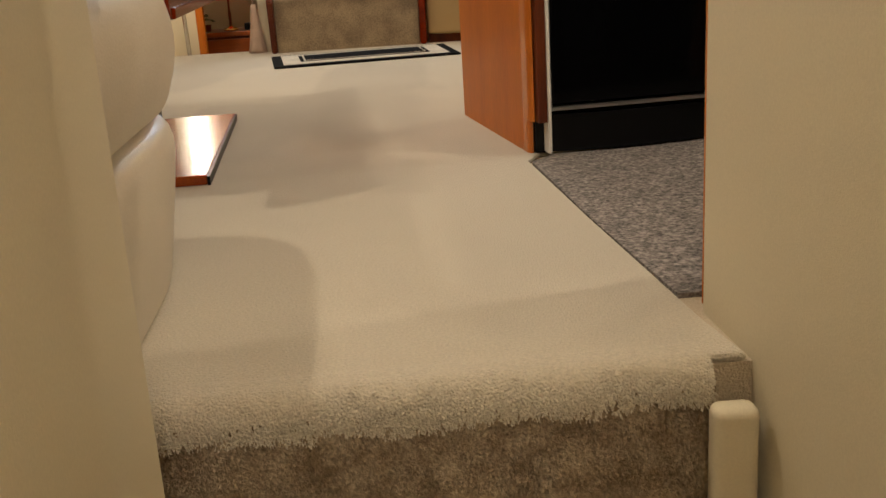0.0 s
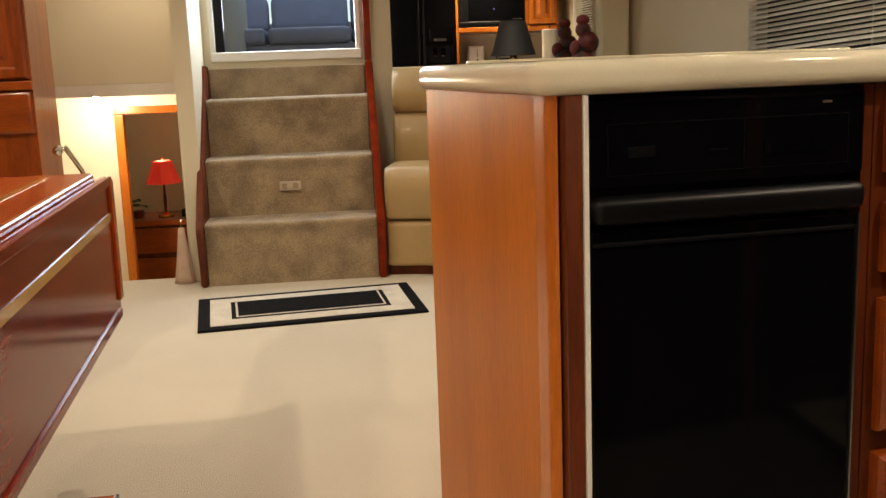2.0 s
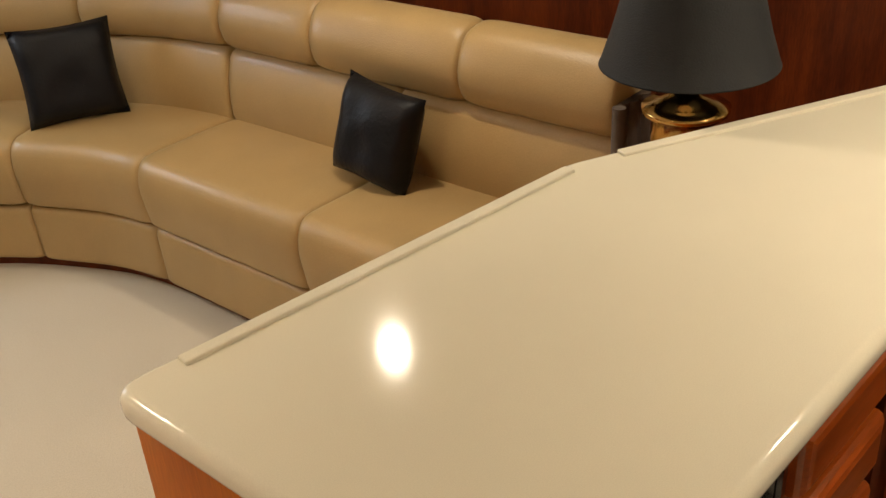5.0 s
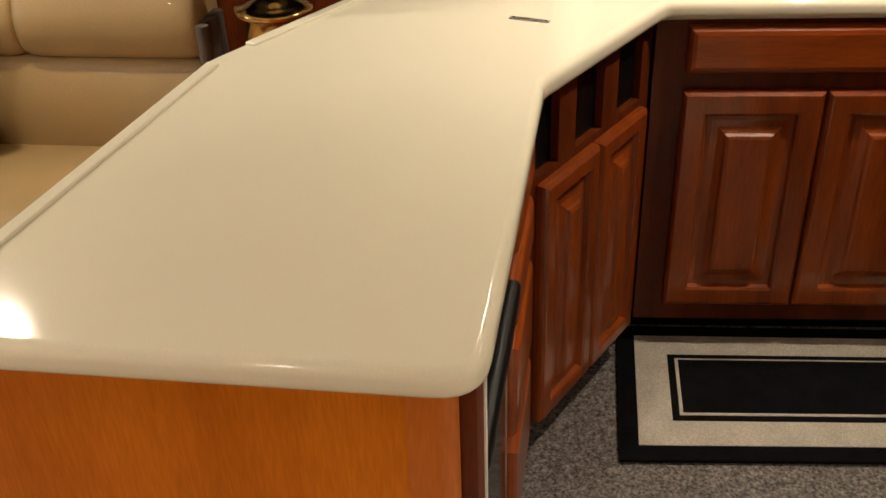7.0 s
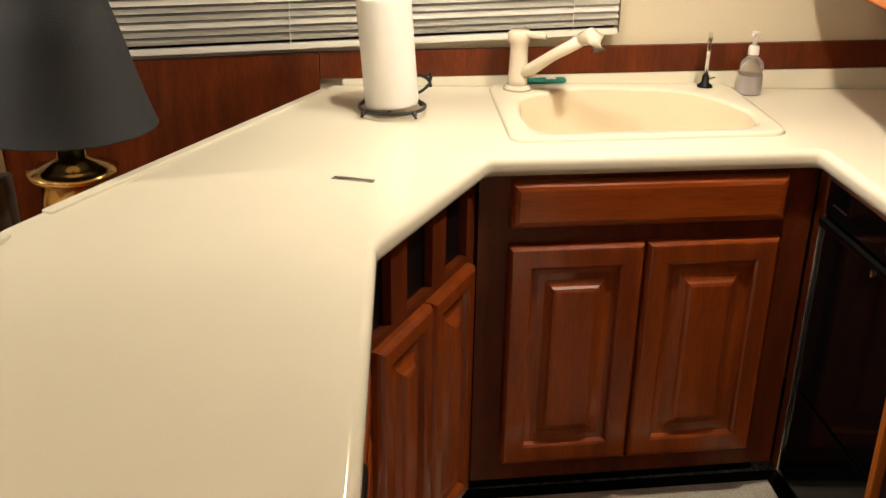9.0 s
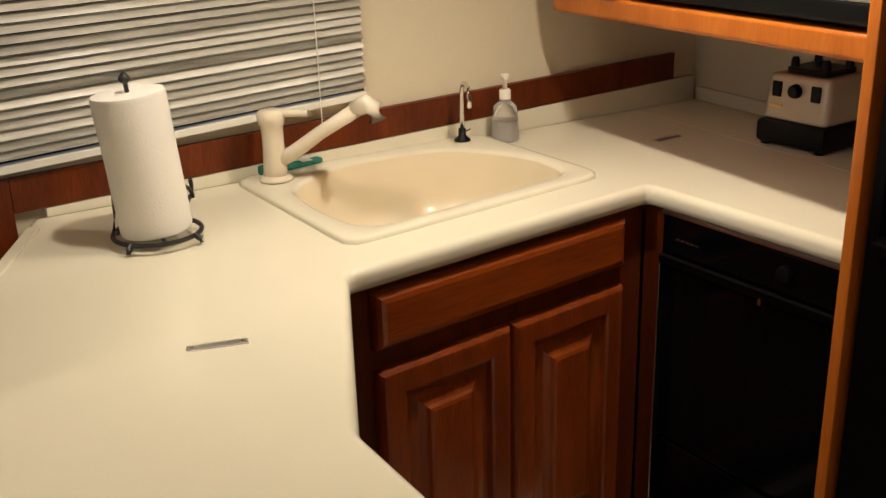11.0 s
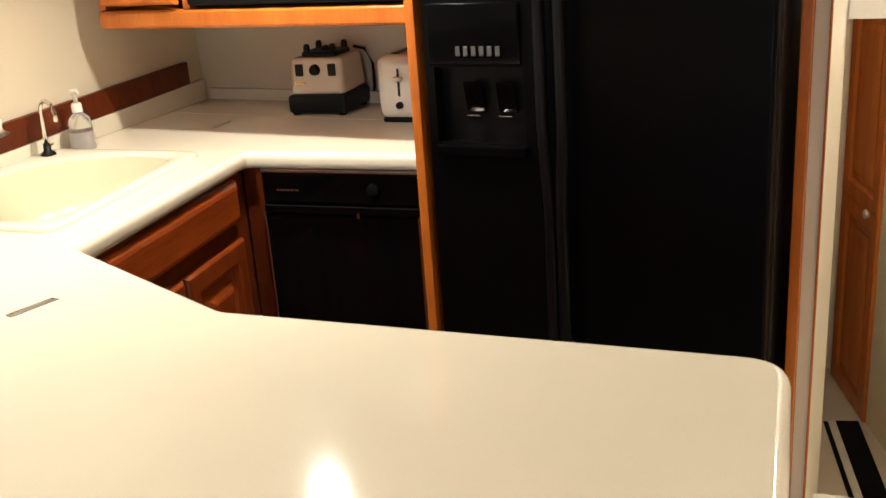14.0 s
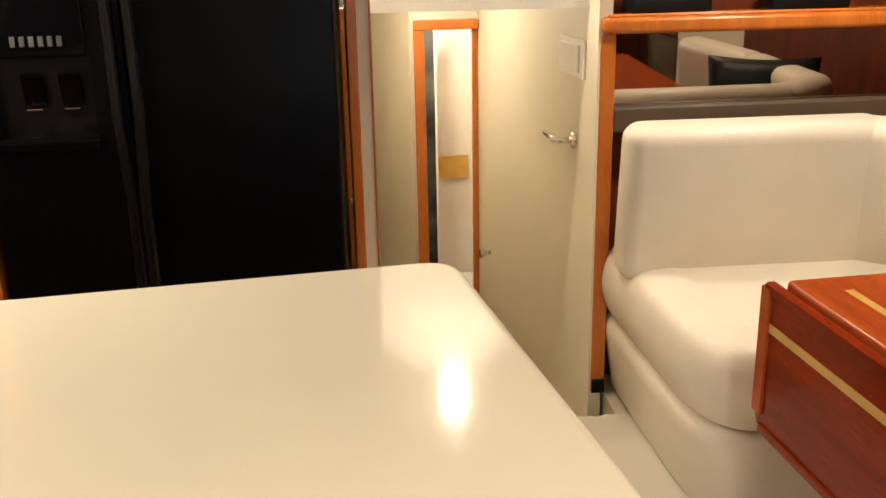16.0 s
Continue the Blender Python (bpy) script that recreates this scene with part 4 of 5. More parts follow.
part("back_panel", prism([(0.765, 0.668), (1.85, 0.32), (1.84, 0.29), (0.765, 0.64)], 0, 0.866), M_PANEL, panel)

M4 = run(P_IN3, P_FR, 0.030)
comp = thing("trash_compactor", "black built-in trash compactor with control knob", "appliance", M4)
part("body", box(0.024, 0.02, 0.09, 0.462, 0.40, 0.862, 0.002), M_BLACKMATT, comp)
part("toe_kick", box(0.024, 0.05, 0.0, 0.462, 0.40, 0.088), M_BLACKMATT, comp)
part("corner_stile", box(-0.030, -0.004, 0.085, 0.022, 0.03, 0.864), M_DARKWOOD, comp, "dark cherry filler stile")
ctrl = part("control_panel", box(0.028, -0.012, 0.775, 0.452, 0.02, 0.852, 0.004), M_BLACK, comp)
knob = part("knob", lathe([(0.016, 0.0), (0.015, 0.012), (0.006, 0.014)], 20), M_BLACKMATT, ctrl)
knob.matrix_basis = pose(0.335, -0.012, 0.815, 90)
for k in range(5):
    part("legend", box(0.066 + 0.013 * k, -0.0135, 0.806, 0.075 + 0.013 * k, -0.0118, 0.810), M_STEEL, ctrl)
part("top_trim", box(0.024, -0.014, 0.854, 0.458, 0.02, 0.863, 0.002), M_STEEL, comp, "thin polished top strip")
part("handle", box(0.028, -0.024, 0.748, 0.452, 0.0, 0.768, 0.006), M_BLACK, comp)
part("pull_edge", box(0.029, -0.0255, 0.7670, 0.451, -0.012, 0.7690, 0.0005), M_BLACKMATT, comp)
part("latch", box(0.29, -0.03, 0.742, 0.298, -0.018, 0.756, 0.002), M_CHROME, comp)
part("door", box(0.03, -0.010, 0.345, 0.448, 0.02, 0.742, 0.003), M_BLACK, comp)
part("lower_panel", box(0.03, -0.010, 0.100, 0.448, 0.02, 0.336, 0.003), M_BLACK, comp)
for x in (0.024, 0.449):
    part("side_trim", box(x - 0.002, -0.018, 0.10, x + 0.005, 0.0, 0.745, 0.002), M_CHROME, comp)

# fridge in its cherry enclosure
FF = -0.865
fridge = thing("refrigerator", "black side-by-side refrigerator with ice and water dispenser", "refrigerator")
part("body", box(0.136, -1.45, 0.02, 0.918, FF - 0.05, 1.72, 0.008), M_BLACKMATT, fridge)
fz = part("freezer_door", cells(0.600, 0.914, 0.10, 1.70, FF - 0.045, FF, [(0.672, 0.892, 0.945, 1.12)]), M_BLACKTEX, fridge)
part("dispenser_panel", box(0.676, FF, 1.125, 0.900, FF + 0.008, 1.262, 0.004), M_BLACK, fz)
for k in range(6):
    part("button", box(0.722 + 0.0195 * k, FF + 0.008, 1.146, 0.733 + 0.0195 * k, FF + 0.011, 1.168, 0.001), material("dim_button", (0.09, 0.085, 0.082), 0.5) if k == 0 else bpy.data.materials["dim_button"], fz)
part("recess", cells(0.672, 0.892, 0.945, 1.12, FF - 0.09, FF - 0.04, []), M_BLACKMATT, fz)
for x in (0.725, 0.805):
    part("paddle", moved(box(-0.024, -0.004, -0.045, 0.024, 0.004, 0.03, 0.004), pose(x, FF - 0.024, 1.055, -14)), M_BLACK, fz)
    part("paddle_lip", box(x - 0.017, FF - 0.028, 1.005, x + 0.017, FF - 0.012, 1.009, 0.0015), M_CHROME, fz, "bright paddle edge")
part("drip_tray", box(0.666, FF - 0.03, 0.918, 0.892, FF + 0.018, 0.944, 0.005), M_BLACK, fz)
part("fridge_door", box(0.140, FF - 0.045, 0.10, 0.590, FF, 1.70, 0.010, 3), M_BLACKTEX, fridge)
for x in (0.618, 0.572):
    part("door_handle", tube([(x, FF, 1.64), (x, FF + 0.035, 1.60), (x, FF + 0.038, 1.3), (x, FF + 0.034, 1.0), (x * 0.6 + 0.238, FF + 0.030, 0.8), (x * 0.6 + 0.238, FF + 0.03, 0.5), (x, FF, 0.46)], 0.014, 12), M_BLACKMATT, fridge, smooth=True)
part("toe_grille", box(0.14, FF - 0.04, 0.0, 0.914, FF - 0.02, 0.09, 0.004), M_BLACKMATT, fridge)
surround = thing("fridge_surround", "honey cherry trim panels round the refrigerator", "panel")
part("side_panel", box(0.928, -1.465, 0.0, 0.953, FF + 0.012, CEIL - 0.002, 0.004), M_ORANGE, surround)
part("side_panel", box(0.090, -1.465, 0.0, 0.114, -0.985, CEIL - 0.002, 0.004), M_ORANGE, surround)
part("top_panel", box(0.131, -1.465, 1.735, 0.927, FF + 0.005, CEIL - 0.002, 0.003), M_ORANGE, surround)

# wall cabinet with the microwave
UC = -0.875
upper = thing("wall_cabinet", "honey cherry wall cabinet holding a microwave", "cabinet")
part("bottom_board", prism(blunt([(0.954, UC), (0.954, -1.465), (1.92, -1.465), (1.925, UC)], [0, 0, 0, 0.04]), 1.212, 1.2605, 0.010), M_ORANGE, upper)
part("back_board", box(0.955, -1.464, 1.2615, 1.90, -1.44, CEIL - 0.002), M_ORANGE, upper)
part("side_board", box(1.885, -1.43, 1.2615, 1.91, UC - 0.01, CEIL - 0.002, 0.004), M_ORANGE, upper)
part("divider", box(1.598, -1.43, 1.2615, 1.62, UC - 0.012, CEIL - 0.002), M_ORANGE, upper)
ob = raised_door(upper, 0, 0, 0.25, 0.5, 0.05, mat=M_ORANGE)
ob.matrix_basis = pose(1.88, UC - 0.008, 1.274, 0, 0, 180)
micro = thing("microwave", "black built-in microwave oven with glass door", "microwave", pose(0, 0, 0.0215))
part("body", box(0.962, -1.42, 1.24, 1.594, UC - 0.03, 1.62, 0.003), M_BLACKMATT, micro)
part("door", box(1.055, UC - 0.03, 1.292, 1.592, UC - 0.006, 1.61, 0.005), M_BLACK, micro)
part("window", box(1.12, UC - 0.0065, 1.34, 1.54, UC - 0.004, 1.58, 0.001), M_BLACK, micro)
part("vent_bar", box(0.962, UC - 0.03, 1.248, 1.594, UC + 0.004, 1.285, 0.008), M_BLACKMATT, micro)
part("bright_line", box(0.966, UC - 0.006, 1.285, 1.59, UC - 0.001, 1.290, 0.001), M_STEEL, micro)
ctrl = part("control_panel", box(0.964, UC - 0.03, 1.292, 1.050, UC - 0.008, 1.61, 0.004), M_BLACKMATT, micro)
for i in range(3):
    for j in range(6):
        part("key", box(0.974 + 0.025 * i, UC - 0.0085, 1.31 + 0.034 * j, 0.992 + 0.025 * i, UC - 0.006, 1.332 + 0.034 * j, 0.001), M_BLACKMATT, ctrl)
part("clock_digit", moved(box(-0.001, -0.001, -0.006, 0.001, 0.001, 0.006), pose(1.295, UC - 0.003, 1.403, 0, 12)), glowing("blue_digit", (0.25, 0.22, 1.0), 4), micro, "small glowing blue digit")
for k in range(8):
    part("letter_bar", box(1.47 + 0.012 * k, UC - 0.006, 1.304, 1.478 + 0.012 * k, UC - 0.005, 1.309), M_STEEL, micro)

# blender base and toaster on the counter
bl = thing("blender_base", "cream and black blender motor base without its jar", "blender", pose(1.500, -1.338, TOP, 0, 0, 8) @ Matrix.Diagonal((0.93, 0.93, 0.93, 1)), "")
part("skirt", box(-0.10, -0.11, 0.006, 0.10, 0.10, 0.065, 0.012), M_BLACKMATT, bl)
for x in (-0.08, 0.08):
    for y in (-0.085, 0.08):
        part("foot", moved(lathe([(0.012, 0.0), (0.013, 0.008)], 12), pose(x, y, 0)), M_BLACKMATT, bl)
hous = part("housing", prism(blunt([(-0.094, 0.088), (-0.094, -0.10), (0.094, -0.10), (0.094, 0.088)], [0.02] * 4), 0.065, 0.178, 0.012), M_FAUCET, bl)
for v in hous.data.vertices:
    k = 1 - 0.14 * (v.co.z - 0.065) / 0.11
    v.co.x, v.co.y = v.co.x * (0.5 + k / 2), v.co.y * k
for i, x in enumerate((-0.056, 0.0, 0.056)):
    if i == 1:
        part("dial", moved(lathe([(0.018, 0.0), (0.016, 0.012), (0.013, 0.016)], 16), pose(x, 0.083, 0.142, -90)), M_BLACKMATT, bl)
    else:
        part("rocker_switch", box(x - 0.013, 0.077, 0.122, x + 0.013, 0.086, 0.160, 0.003), M_BLACKMATT, bl)
part("nameplate", box(0.035, 0.083, 0.098, 0.07, 0.0885, 0.104), M_BRASS, bl)
part("rim_pad", prism(blunt([(-0.062, 0.052), (-0.062, -0.07), (0.062, -0.07), (0.062, 0.052)], [0.02] * 4), 0.177, 0.192, 0.004), M_BLACKMATT, bl)
for x, y in ((-0.045, 0.035), (0.045, 0.035), (-0.045, -0.055), (0.045, -0.055)):
    part("jar_post", moved(lathe([(0.011, 0.0), (0.010, 0.018), (0.007, 0.026)], 12), pose(x, y, 0.19)), M_BLACKMATT, bl)
part("drive_coupling", moved(lathe([(0.016, 0.0), (0.016, 0.008), (0.006, 0.016)], 16), pose(0, -0.01, 0.19)), M_BLACKMATT, bl)
part("power_cord", tube([(-0.06, -0.09, 0.19), (-0.095, -0.10, 0.18), (-0.118, -0.105, 0.13), (-0.115, -0.11, 0.06), (-0.10, -0.125, 0.006), (-0.04, -0.15, 0.005)], 0.005, 8), M_BLACKMATT, bl, smooth=True)
toaster = thing("toaster", "white two-slice toaster beside the refrigerator", "toaster", pose(1.165, -1.29, TOP, 0, 0, 4))
part("shell", box(-0.075, -0.13, 0.01, 0.085, 0.10, 0.185, 0.028, 4), M_WHITE, toaster)
part("foot_plate", box(-0.065, -0.12, 0.0, 0.075, 0.09, 0.014, 0.004), M_BLACKMATT, toaster)
part("lever_slot", box(0.012, 0.0985, 0.075, 0.018, 0.102, 0.15), M_BLACKMATT, toaster)
part("lever", box(0.002, 0.10, 0.118, 0.028, 0.118, 0.128, 0.003), M_WHITE, toaster)
part("browning_knob", moved(lathe([(0.010, 0.0), (0.009, 0.010)], 16), pose(0.015, 0.10, 0.05, -90)), M_BLACKMATT, toaster)
for x in (-0.025, 0.035):
    part("slot", box(x - 0.012, -0.10, 0.183, x + 0.012, 0.07, 0.1865), M_BLACKMATT, toaster)


# ---------------------------------------------------------------- rugs


def bordered_rug(name, label, corners):
    """A black rug with an ivory band and a fine ivory line, from its four corners."""
    rug = thing(name, label, "rug")
    a, b, c, d = [Vector(p) for p in corners]
    L, S = ((b - a).length + (c - d).length) / 2, ((d - a).length + (c - b).length) / 2

    def quad(m):
        u, v = m / L, m / S
        f = lambda s, t: (a * (1 - s) + b * s) * (1 - t) + (d * (1 - s) + c * s) * t
        return [tuple(f(s, t)) for s, t in ((u, v), (1 - u, v), (1 - u, 1 - v), (u, 1 - v))]

    part("backing", prism(quad(0), 0.0, 0.010, 0.003, 2), M_BLACKPILE, rug)
    for nm, m, z, mat in (("ivory_band", 0.045, 0.0125, M_WHITEPILE), ("inner_border", 0.125, 0.0145, M_BLACKPILE), ("fine_line", 0.142, 0.016, M_WHITEPILE), ("centre_field", 0.150, 0.018, M_BLACKPILE)):
        part(nm, prism(quad(m), 0.009, z, 0.001, 1), mat, rug)
    return rug


bordered_rug("stair_rug", "black rug with ivory border at the stair foot", [(-0.795, 2.303), (0.046, 2.404), (0.004, 2.928), (-0.856, 2.828)])
bordered_rug("galley_rug", "black rug with ivory border before the sink", [(0.852, -0.098), (1.353, -0.028), (1.527, -0.868), (1.046, -0.938)])

# ---------------------------------------------------------------- stairs and hatch
NOSE = [(3.10, 0.277), (3.30, 0.536), (3.50, 0.796)]
stairs = thing("stairs", "taupe carpeted stairs with cherry stringers up to the deck", "stairs")
XL, XR = -0.845, -0.105
for i, (y, z) in enumerate(NOSE):
    z0 = 0.0 if i == 0 else NOSE[i - 1][1]
    y2 = NOSE[i + 1][0] if i < 2 else AFT - 0.012
    prof = rounded([(y + 0.012, z0 - 0.004, 0.005), (y, z - 0.05, 0.03), (y - 0.014, z - 0.002, 0.034), (y2 + 0.012, z, 0.004), (y2 + 0.012, z0 - 0.004, 0.004)], 0.01, 4)
    bm = bmesh.new()
    r0 = [bm.verts.new((XL, a, b)) for a, b in prof]
    r1 = [bm.verts.new((XR, a, b)) for a, b in prof]
    for k in range(len(prof)):
        bm.faces.new((r0[k], r0[(k + 1) % len(prof)], r1[(k + 1) % len(prof)], r1[k]))
    bm.faces.new(r0[::-1])
    bm.faces.new(r1)
    part("carpeted_step", bm, M_STAIR, stairs)
part("top_riser", box(XL, AFT - 0.025, 0.79, XR, AFT - 0.002, 0.935, 0.006), M_STAIR, stairs)
for x0, x1, xb in ((XL - 0.032, XL - 0.002, 0), (XR + 0.002, XR + 0.036, 1)):
    bm = upright([(2.99 + 0.10, 0.0), (3.04, 0.26), (3.17, 0.42), (3.56, 0.86), (3.60, 0.95), (3.697, 0.95), (3.697, 0.0)], x0, x1)
    bmesh.ops.transform(bm, matrix=Matrix(((0, 1, 0, 0), (1, 0, 0, 0), (0, 0, 1, 0), (0, 0, 0, 1))), verts=bm.verts)
    bmesh.ops.bevel(bm, geom=list(bm.edges), offset=0.006, segments=2, affect="EDGES")
    part("stringer", bm, M_DARKWOOD if not xb else M_TABLE, stairs, "varnished dark cherry stringer")
part("newel_post", box(XR + 0.002, 3.64, 0.951, XR + 0.036, 3.697, CEIL - 0.002, 0.006), M_TABLE, stairs, "varnished cherry post")
plate_ = part("light_socket", box(-0.525, 3.289, 0.385, -0.43, 3.297, 0.425, 0.003), M_CARPET_DARK, stairs, "beige twin socket plate on a riser")
for x in (-0.503, -0.453):
    part("socket", box(x - 0.012, 3.286, 0.393, x + 0.012, 3.290, 0.417, 0.002), M_STAIR, plate_)
hatch = thing("hatch_frame", "white moulded frame of the open deck hatch", "hatch")
part("sill", box(-0.83, AFT - 0.018, 0.965, -0.115, AFT + 0.075, 1.011, 0.006), M_WHITE, hatch)
part("jamb", box(-0.832, AFT - 0.010, 1.012, -0.808, AFT + 0.07, 1.715, 0.004), M_WHITE, hatch)
part("jamb", box(-0.140, AFT - 0.010, 1.012, -0.116, AFT + 0.07, 1.715, 0.004), M_WHITE, hatch)
part("sliding_door_edge", box(-0.807, AFT + 0.02, 1.012, -0.765, AFT + 0.045, 1.715, 0.004), M_BLACKMATT, hatch, "black edge of the slid-back door")

# grey sofa and rail on the aft deck
deck = thing("deck_sofa", "grey three-seat vinyl sofa on the aft deck", "sofa")
part("base", box(-1.35, 6.30, 0.93, 0.55, 7.05, 1.11, 0.02), M_GREYSOFA, deck)
for k in range(3):
    x = -1.32 + 0.62 * k
    part("seat_cushion", box(x, 6.27, 1.11, x + 0.60, 6.95, 1.23, 0.035, 3), M_GREYSOFA, deck, smooth=True)
    part("back_cushion", moved(box(0, -0.09, 0, 0.60, 0.09, 0.27, 0.05, 3), pose(x, 6.93, 1.22, -10)), M_GREYSOFA, deck, smooth=True)
part("armrest", box(0.555, 6.28, 0.93, 0.70, 7.05, 1.36, 0.05, 3), M_GREYSOFA, deck, smooth=True)
rail = thing("deck_coaming", "white moulded coaming behind the deck sofa", "coaming")
part("wall", box(-2.0, 7.12, 0.93, 1.6, 7.20, 1.30, 0.02), M_WHITE, rail)

# ---------------------------------------------------------------- the curved tan sofa
FRONT = [(-0.065, 3.09), (0.11, 3.05), (0.29, 2.92), (0.46, 2.70), (0.60, 2.43), (0.69, 1.95), (0.775, 1.40), (0.845, 0.94)]
sofa = thing("curved_sofa", "curved tan leather sofa with padded back along the hull", "sofa")
full = smooth_path(FRONT, 64)
part("plinth", sweep(full, [(-0.06, 0.0), (-0.06, 0.05), (-0.5, 0.05), (-0.5, 0.0)], ends=0), M_DARKWOOD, sofa, "dark recessed plinth")
CUTS = [0, 15, 28, 46, 64]


def sofa_length(name, a, b, prof, mat, parent, pinch=0.006):
    pts = []
    for i in range(a, b):
        for k in range(3):
            pts.append(full[i].lerp(full[i + 1], k / 3))
    pts.append(full[b])
    return part(name, sweep(pts, prof, pinch=pinch, ends=5), mat, parent, smooth=True)


for a, b in zip(CUTS, CUTS[1:]):
    sofa_length("base_panel", a, b, rounded([(-0.012, 0.045, 0.02), (-0.006, 0.25, 0.035), (-0.5, 0.25, 0.01), (-0.5, 0.045, 0.01)], 0.02), M_TANLEATHER, sofa, 0.006)
    sofa_length("seat_cushion", a, b, rounded([(0.0, 0.255, 0.02), (0.022, 0.40, 0.06), (-0.005, 0.485, 0.06), (-0.26, 0.492, 0.1), (-0.49, 0.465, 0.03), (-0.49, 0.255, 0.01)], 0.05), M_TANLEATHER, sofa)
    sofa_length("back_cushion", a, b, rounded([(-0.395, 0.450, 0.03), (-0.385, 0.58, 0.08), (-0.43, 0.705, 0.035), (-0.56, 0.705, 0.02), (-0.56, 0.450, 0.02)], 0.03), M_TANLEATHER, sofa)
for a, b in zip([0, 17, 28, 38, 52], [17, 28, 38, 52, 64]):
    sofa_length("head_roll", a, b, rounded([(-0.415, 0.700, 0.04), (-0.385, 0.79, 0.07), (-0.43, 0.905, 0.08), (-0.555, 0.915, 0.06), (-0.585, 0.700, 0.03)], 0.04), M_TANLEATHER, sofa)
part("back_shell", sweep(full, [(-0.56, 0.0), (-0.565, 0.70), (-0.575, 0.86), (-0.595, 0.86), (-0.595, 0.0)], ends=0), M_DARKWOOD, sofa, "dark shell behind the cushions")


def throw_pillow(m, size=0.28):
    p = thing("throw_pillow", "square black leather throw pillow leaning on the sofa back", "pillow", m, "black throw pillows")
    part("cover", cushion(size, size, 0.115), M_BLACKLEATHER, p, smooth=True)
    hem = [(u * size * 0.48, v * size * 0.48, 0) for u, v in ((-1, -1), (0, -0.93), (1, -1), (0.93, 0), (1, 1), (0, 0.93), (-1, 1), (-0.93, 0), (-1, -1))]
    part("piping", tube(hem, 0.0035, 6), M_BLACKLEATHER, p)
    return p


def on_sofa(k, u, z, lean, spin):
    """A pose on the sofa at step k of its front line, u out from it."""
    d = (full[k + 1] - full[k - 1]).normalized()
    out = Vector((d.y, -d.x, 0))
    p = full[k] + out * u
    a = math.degrees(math.atan2(-out.x, out.y))
    return pose(p.x, p.y, z, 0, 0, a + 180) @ pose(0, 0, 0, 90 - lean, 0, 0) @ pose(0, 0, 0, 0, 0, spin)


throw_pillow(pose(0.665, 2.80, 0.640, 0, 0, -20) @ pose(0, 0, 0, 74, 0, 2), 0.32)
throw_pillow(on_sofa(47, -0.29, 0.622, 16, -7))

# mirror over the aft end of the sofa, figure on the ledge
mir = thing("wall_mirror", "wide frameless mirror on the aft bulkhead", "mirror")
part("glass", box(0.03, AFT - 0.014, 0.89, 1.03, AFT - 0.004, CEIL - 0.02, 0.002), M_MIRROR, mir)
setting(part("sofa_ledge", prism([(0.25, 3.60), (0.80, 3.35), (1.15, 3.05), (1.19, 3.40), (1.03, 3.598), (0.25, 3.684)], 0.862, 0.884, 0.004), M_WALL), "cream ledge behind the sofa", "ledge")
fig = bmesh.new()
for x, y, z, r, h in ((0, 0, 0.03, 0.055, 0.06), (0.02, -0.02, 0.10, 0.05, 0.07), (-0.035, -0.01, 0.075, 0.032, 0.05), (0.0, 0.0, 0.16, 0.036, 0.05), (0.0, 0.0, 0.205, 0.032, 0.035)):
    own = bmesh.new()
    bmesh.ops.create_icosphere(own, subdivisions=3, radius=1)
    bmesh.ops.scale(own, vec=(r, r, h * 0.75), verts=own.verts)
    bmesh.ops.translate(own, vec=(x, y, z + 0.012), verts=own.verts)
    join(fig, own)
statue = part("figurine", fig, material("painted_figurine", (0.20, 0.012, 0.012), 0.45, second=(0.012, 0.012, 0.014), scale=16), smooth=True)
statue.matrix_basis = pose(0.93, 3.50, 0.884)
tagged(statue, "small red and black seated figurine on the ledge", "figurine")

# brass lamp with a black shade on an end table behind the counter
LX, LY = 1.17, 0.755
table = thing("end_table", "small dark cherry corner table behind the peninsula", "table")
part("top", prism(blunt([(0.96, 0.93), (1.05, 0.66), (1.72, 0.46), (1.76, 0.98), (1.33, 1.0)], [0.02] * 5), 0.570, 0.60, 0.006), M_DARKWOOD, table)
part("body", prism([(1.00, 0.90), (1.08, 0.68), (1.70, 0.50), (1.73, 0.95), (1.33, 0.97)], 0.0, 0.569), M_DARKWOOD, table)
lamp = thing("table_lamp", "polished brass urn table lamp with a black shade", "table lamp", pose(LX, LY, 0.60))
part("foot", lathe([(0.085, 0.0), (0.085, 0.012), (0.05, 0.03), (0.03, 0.05)], 32), M_BRASS, lamp, smooth=True)
part("urn", lathe([(0.03, 0.05), (0.045, 0.08), (0.062, 0.15), (0.070, 0.22), (0.066, 0.262), (0.088, 0.272), (0.090, 0.284), (0.060, 0.292), (0.03, 0.31), (0.024, 0.34)], 40), M_BRASS, lamp, smooth=True)
part("neck", lathe([(0.022, 0.33), (0.034, 0.352), (0.022, 0.372), (0.012, 0.39), (0.010, 0.46)], 24), M_BRASS, lamp, smooth=True)
shade = bmesh.new()
pr = [(0.178, 0.375), (0.176, 0.378), (0.155, 0.44), (0.122, 0.56), (0.098, 0.64), (0.095, 0.64), (0.119, 0.56), (0.152, 0.44), (0.174, 0.376)]
seg = 48
loops = [[shade.verts.new((r * math.cos(2 * math.pi * k / seg), r * math.sin(2 * math.pi * k / seg), z)) for k in range(seg)] for r, z in pr]
for u, v in zip(loops, loops[1:] + loops[:1]):
    for k in range(seg):
        shade.faces.new((u[k], u[(k + 1) % seg], v[(k + 1) % seg], v[k]))
part("shade", shade, M_SHADE, lamp, "black fabric shade", smooth=True)
# Upright rounded folds stand in for the sofa's pleated end panel.
drape = thing("sofa_end_folds", "dark brown pleated end panel of the sofa", "throw")
bm = bmesh.new()
